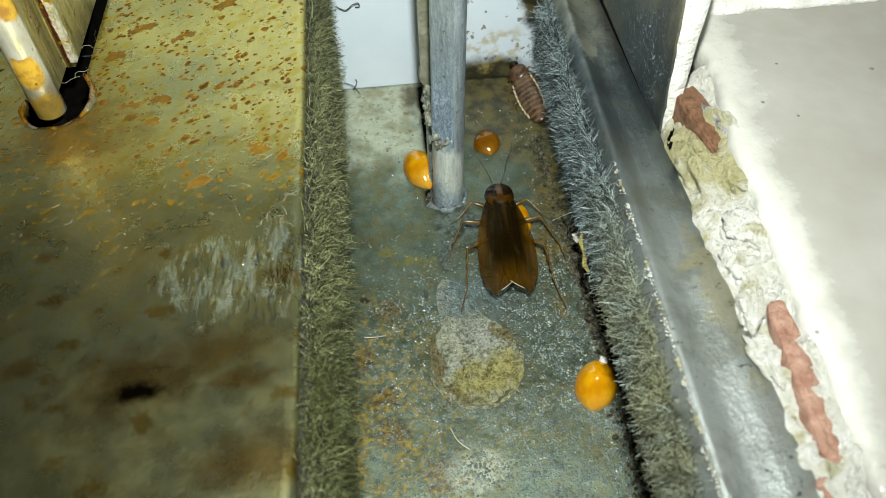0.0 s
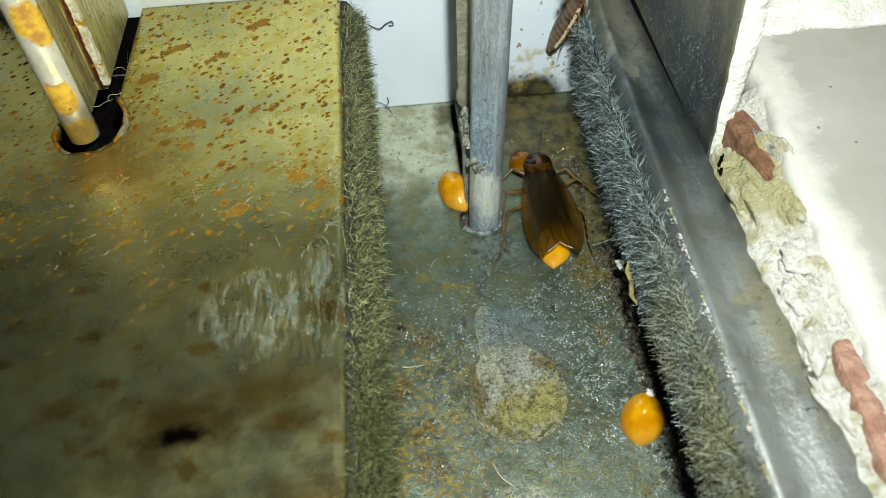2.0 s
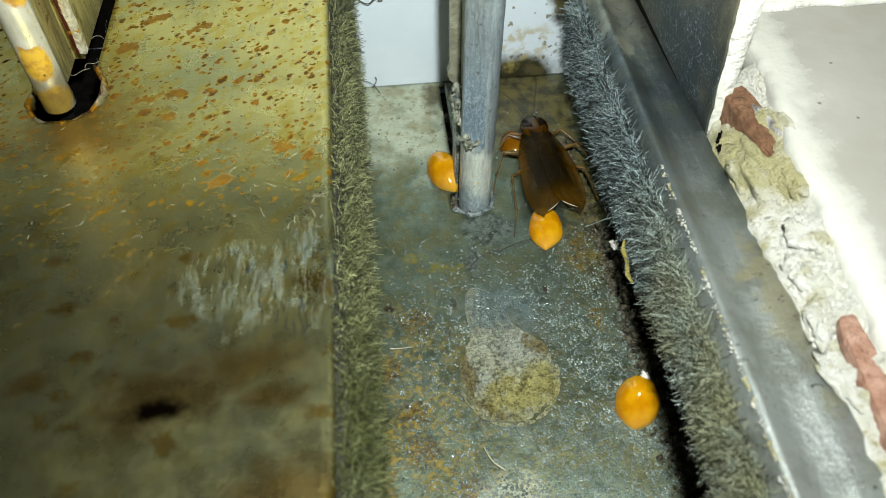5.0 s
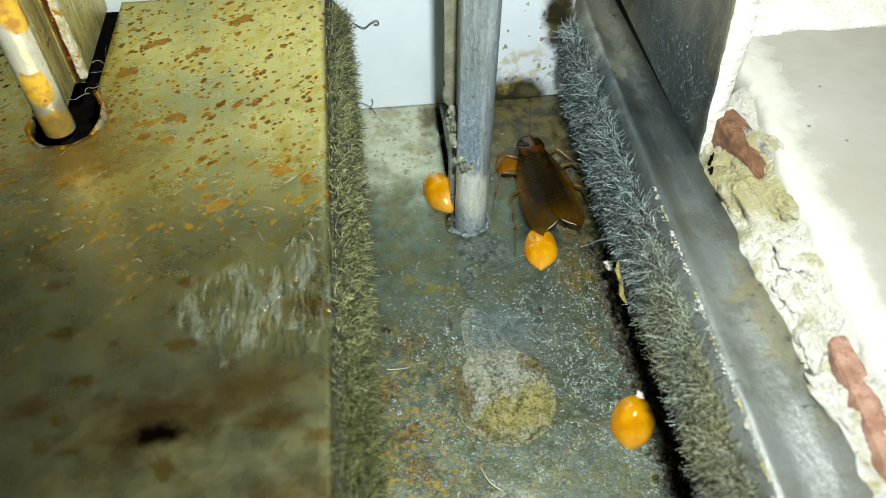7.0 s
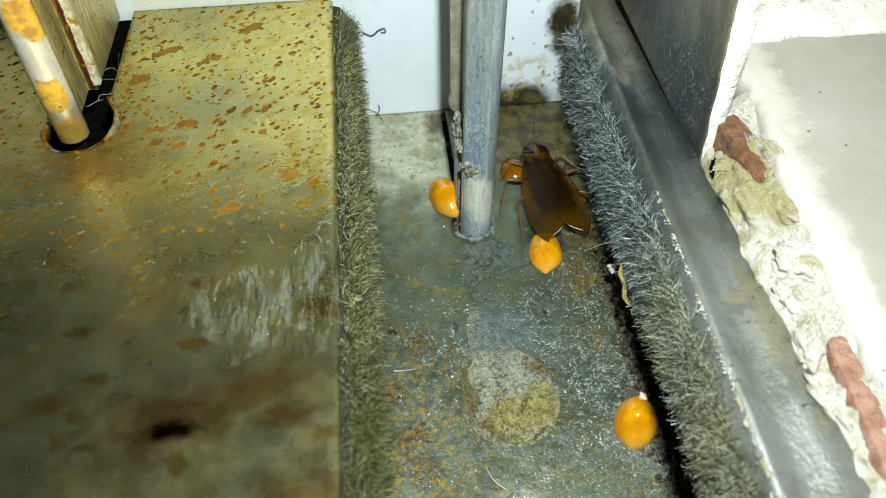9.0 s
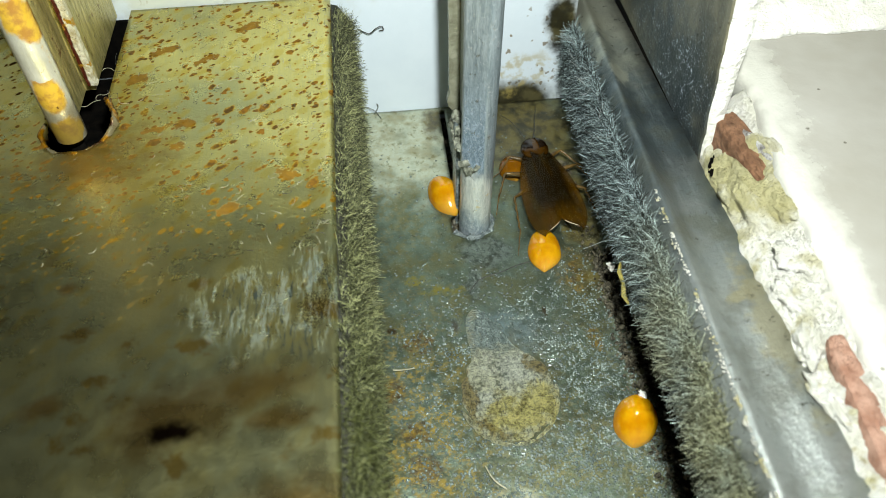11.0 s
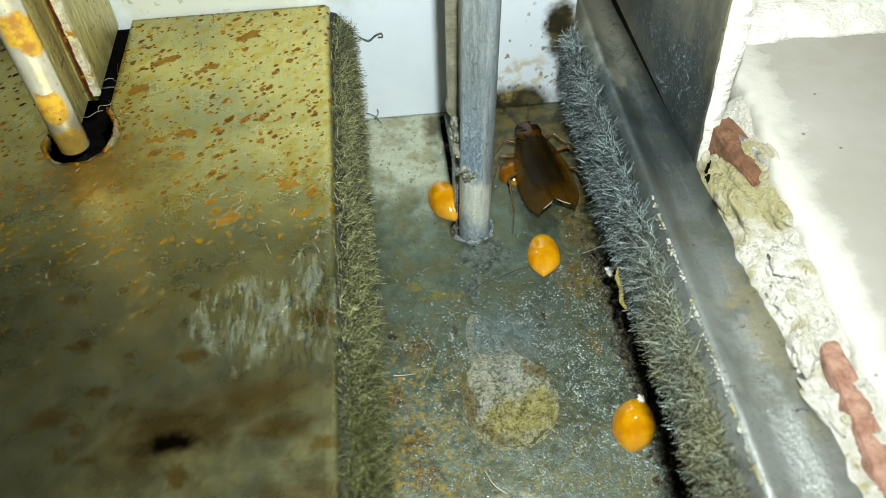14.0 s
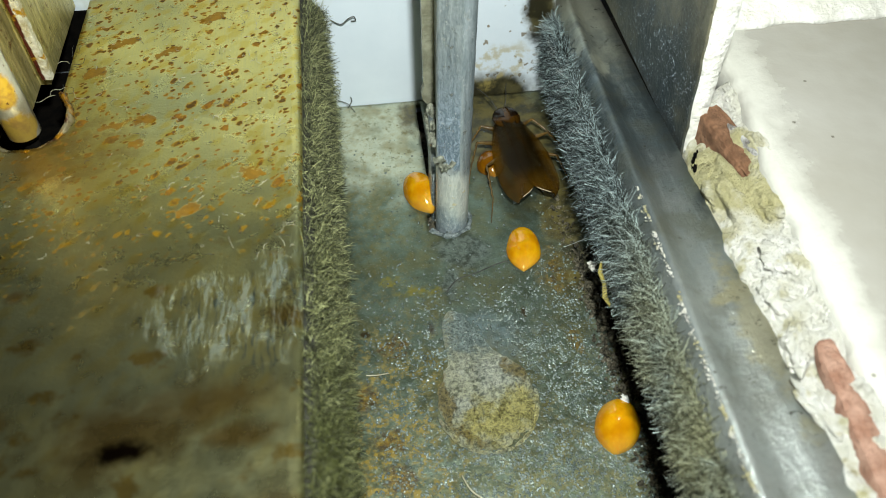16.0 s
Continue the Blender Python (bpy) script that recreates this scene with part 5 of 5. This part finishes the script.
def strand(name, pts, r, material, label, category, group=""):
    bm = bmesh.new()
    x, y, z = pts[0]
    ends = [Vector(q) for q in (pts[0], *pts, pts[-1])]
    pts = []
    for a, b, c, d in zip(ends, ends[1:], ends[2:], ends[3:]):
        for k in range(6):
            q = k / 6
            pts.append(tuple(0.5 * (2 * b + (c - a) * q + (2 * a - 5 * b + 4 * c - d) * q ** 2 + (3 * b - a - 3 * c + d) * q ** 3)))
    tube(bm, [(a - x, b - y, c - z) for a, b, c in pts], [r] * len(pts), 5)
    ob = part(name, bm, material)
    ob.location = P(x, y, z)
    return tagged(ob, label, category, group)


strand("curled_hair", [(2.0, 10.3, 8.95), (2.8, 10.1, 8.6), (3.4, 10.0, 9.1), (3.9, 10.1, 9.2), (4.0, 10.3, 8.7), (3.6, 10.25, 8.75)], 0.042, M_THREAD, "short curled dark hair on the white wall", "hair", "hairs")
strand("curled_hair", [(1.8, 10.3, 0.9), (2.6, 10.0, 0.7), (3.0, 9.8, 0.2), (3.2, 9.4, 0.12)], 0.036, M_THREAD, "short curled dark hair at the wall's foot", "hair", "hairs")
strand("curled_hair", [(2.6, 9.9, 0.3), (3.0, 10.1, 0.9), (2.9, 10.2, 1.3)], 0.04, M_THREAD, "short dark hair at the wall's foot", "hair", "hairs")
strand("pale_fibre", [(2.4, -17.0, 0.15), (3.0, -17.1, 0.2), (4.0, -17.0, 0.12)], 0.05, M_LINT, "pale straight fibre on the zinc floor", "fibre", "fibres")
strand("pale_fibre", [(7.6, -24.6, 0.2), (8.0, -25.6, 0.25), (8.8, -26.3, 0.15)], 0.05, M_LINT, "pale bent fibre on the zinc floor", "fibre", "fibres")

strand("dark_thread", [(8.5, -10.9, 0.1), (9.4, -9.9, 0.12), (11.0, -9.4, 0.1), (12.3, -8.9, 0.12), (13.5, -8.6, 0.1)], 0.04, M_THREAD, "fine dark thread lying on the zinc floor", "thread")

rng = random.Random(61)
for k in range(16):
    y = 8.5 - 17 * rng.random()
    x, z, turn, pts = rail_x(y) - 0.8 - 0.5 * rng.random(), rail_z(y) - 1.2, rng.uniform(1.5, 4.5), []
    for q in range(5):
        pts.append((x, y, z + 0.25 * math.sin(q + k)))
        turn += rng.gauss(0, 0.7)
        x, y, z = x + 0.42 * math.cos(turn), y + 0.42 * math.sin(turn), z + 0.14
    strand("loose_fibre", pts, 0.020, M_FIBRE, "long grey fibre pulled loose from the pile strip", "fibre", "fibres")
strand("loose_fibre", [(19.0, -11.0, 5.0), (18.2, -10.2, 3.6), (17.6, -9.7, 2.6), (17.0, -9.6, 2.2)], 0.022, M_FIBRE, "long grey fibre hanging from the pile strip", "fibre", "fibres")

rng = random.Random(52)
for k in range(10):
    x, y = rng.uniform(-15.6, -14.6), rng.uniform(-1.2, 3.5)
    turn, pts = rng.uniform(0, 6.28), []
    for q in range(5):
        pts.append((x, y, 12.3 + 0.25 * rng.random()))
        turn += rng.gauss(0, 0.9)
        x, y = x + 0.35 * math.cos(turn), y + 0.35 * math.sin(turn)
    strand("curled_hair", pts, 0.015, M_LINT if k % 3 == 0 else M_THREAD, "fine curled hair at the torn opening's edge", "hair", "hairs")

def scatter_lint(seed, count, r, material, label):
    """Short curled fibres lying on the plate, thickest along its edge."""
    bm = bmesh.new()
    rng = random.Random(seed)
    for k in range(count):
        x, y = -0.3 - 17 * rng.random() ** 1.8, 9.8 - 27 * rng.random() ** 1.4
        if slot(x, y) or math.hypot(x + 16.75, y + 3.3) < 3.2:
            continue
        a, l, c = rng.uniform(0, 6.28), rng.uniform(0.10, 0.45), rng.gauss(0, 0.9)
        pts = [(x, y, plate_z(y) + 0.05)]
        for q in range(4):
            a += c
            x, y = min(-0.2, x + l / 2 * math.cos(a)), min(10.2, y + l / 2 * math.sin(a))
            pts.append((x, y, plate_z(y) + 0.05 + 0.06 * rng.random()))
        tube(bm, pts, [r] * 5, 4)
    tagged(part("plate_lint", bm, material), label, "lint", kind="stuff")


scatter_lint(33, 200, 0.014, M_LINT, "scattered short pale lint on the stained plate")
scatter_lint(34, 150, 0.014, M_THREAD, "scattered short dark fibres on the stained plate")

# ---------------------------------------------------------------- cockroaches
def shield(bm, w, l, h, z0=0.0, y0=0.0, fine=1):
    """A domed oval shell."""
    bmesh.ops.create_uvsphere(bm, u_segments=24 * fine, v_segments=12 * fine, radius=1)
    for v in bm.verts:
        v.co = Vector((v.co.x * w / 2, y0 + v.co.y * l / 2, z0 + v.co.z * (h if v.co.z > 0 else 0.25 * h)))


def wing(bm, side):
    """A long thin fore-wing, curved over the body, its tip free."""
    n, k = 22, 9
    rows = []
    for i in range(n + 1):
        s = i / n
        outer = 1.15 + 0.95 * math.sin(math.pi / 2 * min(1, s / 0.55)) if s < 0.55 else 0.70 + 1.40 * math.sqrt(max(0, 1 - ((s - 0.55) / 0.45) ** 3.2))
        inner = -0.9 + 1.60 * max(0, (s - 0.78) / 0.22) ** 2.2
        row = []
        for j in range(k + 1):
            u = j / k
            x = side * (inner + (max(outer - 0.30, inner + 0.02) - inner) * u)
            y = 0.2 - 8.8 * s
            z = 0.55 * math.cos(u * 1.45) - 0.55 - 0.35 * s * s
            row.append((x, y, z))
        rows.append(row)
    top = [[bm.verts.new(p) for p in r] for r in rows]
    low = [[bm.verts.new((x, y, z - 0.06)) for x, y, z in r] for r in rows]
    for i in range(n):
        for j in range(k):
            bm.faces.new((top[i][j], top[i][j + 1], top[i + 1][j + 1], top[i + 1][j]))
            bm.faces.new((low[i][j], low[i + 1][j], low[i + 1][j + 1], low[i][j + 1]))
        for j in (0, k):
            bm.faces.new((top[i][j], top[i + 1][j], low[i + 1][j], low[i][j]))
    for i in (0, n):
        for j in range(k):
            bm.faces.new((top[i][j], low[i][j], low[i][j + 1], top[i][j + 1]))


def leg(bm, knee, ankle, toe):
    """A leg from the hip at 0: thigh, knobbly shin, thin foot."""
    k, a, t = Vector(knee), Vector(ankle), Vector(toe)
    mid = (a - k).cross(Vector((0, 0, 1))).normalized() * 0.03
    pts = [Vector((0, 0, 0)), k * 0.5 + Vector((0, 0, 0.1)), k * 0.92, k]
    radii = [0.2, 0.2, 0.12, 0.10]
    for i in range(1, 9):
        pts.append(k.lerp(a, i / 8) + (mid if i % 2 else -mid))
        radii.append((0.115 if i % 2 else 0.075) - 0.004 * i)
    pts += [a.lerp(t, 0.35), a.lerp(t, 0.7), t]
    radii += [0.045, 0.04, 0.03]
    tube(bm, pts, radii, 7)


LEGS = (  # hip, knee, ankle, toe
    ((0.7, 3.2, 0.5), (1.5, 0.5, 0.5), (2.6, -0.6, -0.1), (3.3, -0.9, -0.42)),
    ((0.9, 1.6, 0.5), (2.1, 0.2, 0.5), (3.2, -2.2, 0.2), (3.6, -3.4, -0.42)),
    ((0.9, 0.4, 0.5), (2.0, -1.4, 0.5), (2.3, -4.6, 0.1), (2.9, -6.6, -0.42)),
)


def cockroach(label, winged, seed):
    root = thing("cockroach", 0, 0, 0, label, "insect", "cockroaches")
    made = {}
    bm = bmesh.new()
    shield(bm, 2.7 if winged else 3.2, 6.2 if winged else 9.2, 0.75, 0.55, 0.5 if winged else -0.1)
    if not winged:
        for v in bm.verts:
            v.co.z += 0.10 * math.sin(v.co.y * 5.2) * (v.co.z > 0.6)
    part("abdomen", bm, M_BELLY if winged else M_PALEBELLY, root)
    if not winged:
        for k in range(8):
            y = 2.0 - 0.70 * k
            w = 1.62 * math.sqrt(max(0.05, 1 - ((y + 0.1) / 4.7) ** 2))
            for s in (-1, 1):
                bm = bmesh.new()
                bmesh.ops.create_icosphere(bm, subdivisions=2, radius=1)
                for v in bm.verts:
                    v.co = Vector((v.co.x * 0.16, v.co.y * 0.46, v.co.z * 0.24))
                part("segment_edge", bm, M_PALE, root, "cream edge of a body segment", at=(s * (w - 0.12), y, 0.72))
    bm = bmesh.new()
    shield(bm, 2.35 if winged else 2.6, 2.5, 0.55, 1.25 if winged else 0.85, 3.95 if winged else 3.6)
    pron = part("pronotum", bm, M_SHELL if winged else M_PALEBELLY, root, "glossy amber neck shield with two black patches" if winged else "pale brown neck shield")
    for s in (-1, 1) if winged else ():
        bm = bmesh.new()
        shield(bm, 2.2, 2.0, 0.60, 1.30, 4.15, 4)
        gone = [v for v in bm.verts if s * v.co.x < 0.16 + 0.08 * (5.2 - v.co.y) / 2 or v.co.z < 1.30]
        bmesh.ops.delete(bm, geom=gone, context="VERTS")
        part("dark_patch", bm, M_DARKSHELL, pron, "glossy black patch")
    bm = bmesh.new()
    shield(bm, 1.2, 1.0, 0.45, 0.85, 5.05)
    head = part("head", bm, M_DARKSHELL, root, "shiny dark head")
    for s in (-1, 1):
        bm = bmesh.new()
        tube(bm, [(s * 0.35, 5.7, 0.9), (s * 0.7, 6.6, 1.3), (s * (1.1 + 0.3 * seed), 8.2, 1.0), (s * 1.6, 9.6, 0.6), (s * 1.9, 11.0, 0.5)], [0.045, 0.035, 0.028, 0.02, 0.014], 5)
        part("antenna", bm, M_THREAD, root)
    for s in (-1, 1):
        for hip, knee, ankle, toe in LEGS:
            bm = bmesh.new()
            reach = 1.0 if winged else 0.6
            leg(bm, *((s * x * reach, y * reach, z * reach) for x, y, z in (knee, ankle, toe)))
            ob = part("leg", bm, M_LEG, root, at=(s * hip[0], hip[1], hip[2]))
            made.setdefault("legs", []).append((ob, s, hip))
    if winged:
        for s in (-1, 1):
            bm = bmesh.new()
            wing(bm, s)
            ob = part("wing", bm, M_WING, root, at=(s * 0.30, 3.3, 1.62 + 0.04 * s))
            made.setdefault("wings", []).append((ob, s))
            bm = bmesh.new()
            tube(bm, [(s * (-0.9 + 1.60 * max(0, (q - 0.78) / 0.22) ** 2.2), 0.2 - 8.8 * q, -0.35 * q * q + 0.02) for q in steps(0.90, 0.985, 8)], [0.012] + [0.026] * 7 + [0.012], 6)
            part("pale_margin", bm, M_PALE, ob, "pale edge of the wing tip")
    for s in (-1, 1):
        bm = bmesh.new()
        tube(bm, [(s * 0.5, -3.2, 0.6), (s * 0.9, -4.3, 0.6)], [0.14, 0.05], 6)
        part("cercus", bm, M_BELLY, root)
    return root, made


roach, roach_parts = cockroach("brown winged cockroach feeding on amber gel", True, 0)
climber, climber_parts = cockroach("brown cockroach with cream-banded sides climbing the wall", False, 1)
climber.scale = (0.72, 0.72, 0.72)


# ---------------------------------------------------------------- what moves
ROACH = (
    (0, 13.44, -10.0, -2.7), (0.5, 13.37, -9.7, -2), (1, 13.37, -8.3, -2.7), (1.5, 13.9, -6.5, -0.8), (2, 14.75, -4.1, 0.4), (2.5, 15.2, -2.3, 1.5),
    (3, 15.45, -2.1, 2), (3.5, 15.5, -2.2, 2.2), (7, 15.9, -1.9, 4.2), (9, 15.95, -2.1, 5), (11.5, 15.95, -1.5, 2.5), (12.5, 15.9, -0.9, 0),
    (13, 15.9, -0.6, 0), (13.5, 15.95, 0.3, 2), (14, 16.0, 1.0, 4), (14.5, 16.0, 1.2, 4.6), (16, 16.0, 1.4, 4.6),
)
SPLAY = ((0, 0.6), (1, 0.8), (1.5, 2), (2, 1.5), (3.5, 2), (7, 2.5), (9, 3), (11.5, 2.5), (12.5, 2), (14, 2.5), (16, 2.5))
CLIMB = (  # seconds, place, climb, heading, lean
    (0, 18.5, 6.7, 0.5, 8, 11, -30), (0.5, 18.0, 7.6, 2.0, 38, 12, -45), (1, 17.9, 9.6, 3.9, 84, 4, -62), (1.5, 18.0, 9.7, 6.3, 90, -8, -80),
    (2, 18.8, 9.7, 8.2, 90, -24, -85), (2.5, 20.0, 9.5, 11.4, 90, -32, -80), (3, 20.8, 9.4, 14.2, 90, -30, -55), (3.6, 21.4, 9.4, 16.0, 90, -28, -50), (4.2, 21.8, 9.4, 19.0, 90, -28, -50), (16, 22.2, 9.4, 21.0, 90, -28, -50),
)


def motions():
    walk(roach, [(t, pose(x * U, y * U, 0.32 * U, 0, 0, a)) for t, x, y, a in ROACH])
    for ob, s in roach_parts["wings"]:
        base = ob.location.copy()
        walk(ob, [(t, pose(*base, 0, 0, s * a)) for t, a in SPLAY])
    for who, made, end in ((roach, roach_parts, 2.5), (climber, climber_parts, 3.0)):
        for i, (ob, s, hip) in enumerate(made["legs"]):
            base = ob.location.copy()
            rows = [(0, pose(*base))]
            t, k = 0.75, 0
            while t < end:
                rows.append((t, pose(*base, 0, 0, (12 if (i + k) % 2 else -9) * s)))
                t, k = t + 0.25, k + 1
            rows += [(end, pose(*base, 0, 0, 0)), (16, pose(*base))]
            walk(ob, rows)
    walk(climber, [(t, pose(x * U, y * U, z * U, tilt, 0, 0) @ pose(0, 0, 0, 0, 0, a) @ pose(0, 0, 0, 0, lean, 0)) for t, x, y, z, tilt, a, lean in CLIMB])


motions()
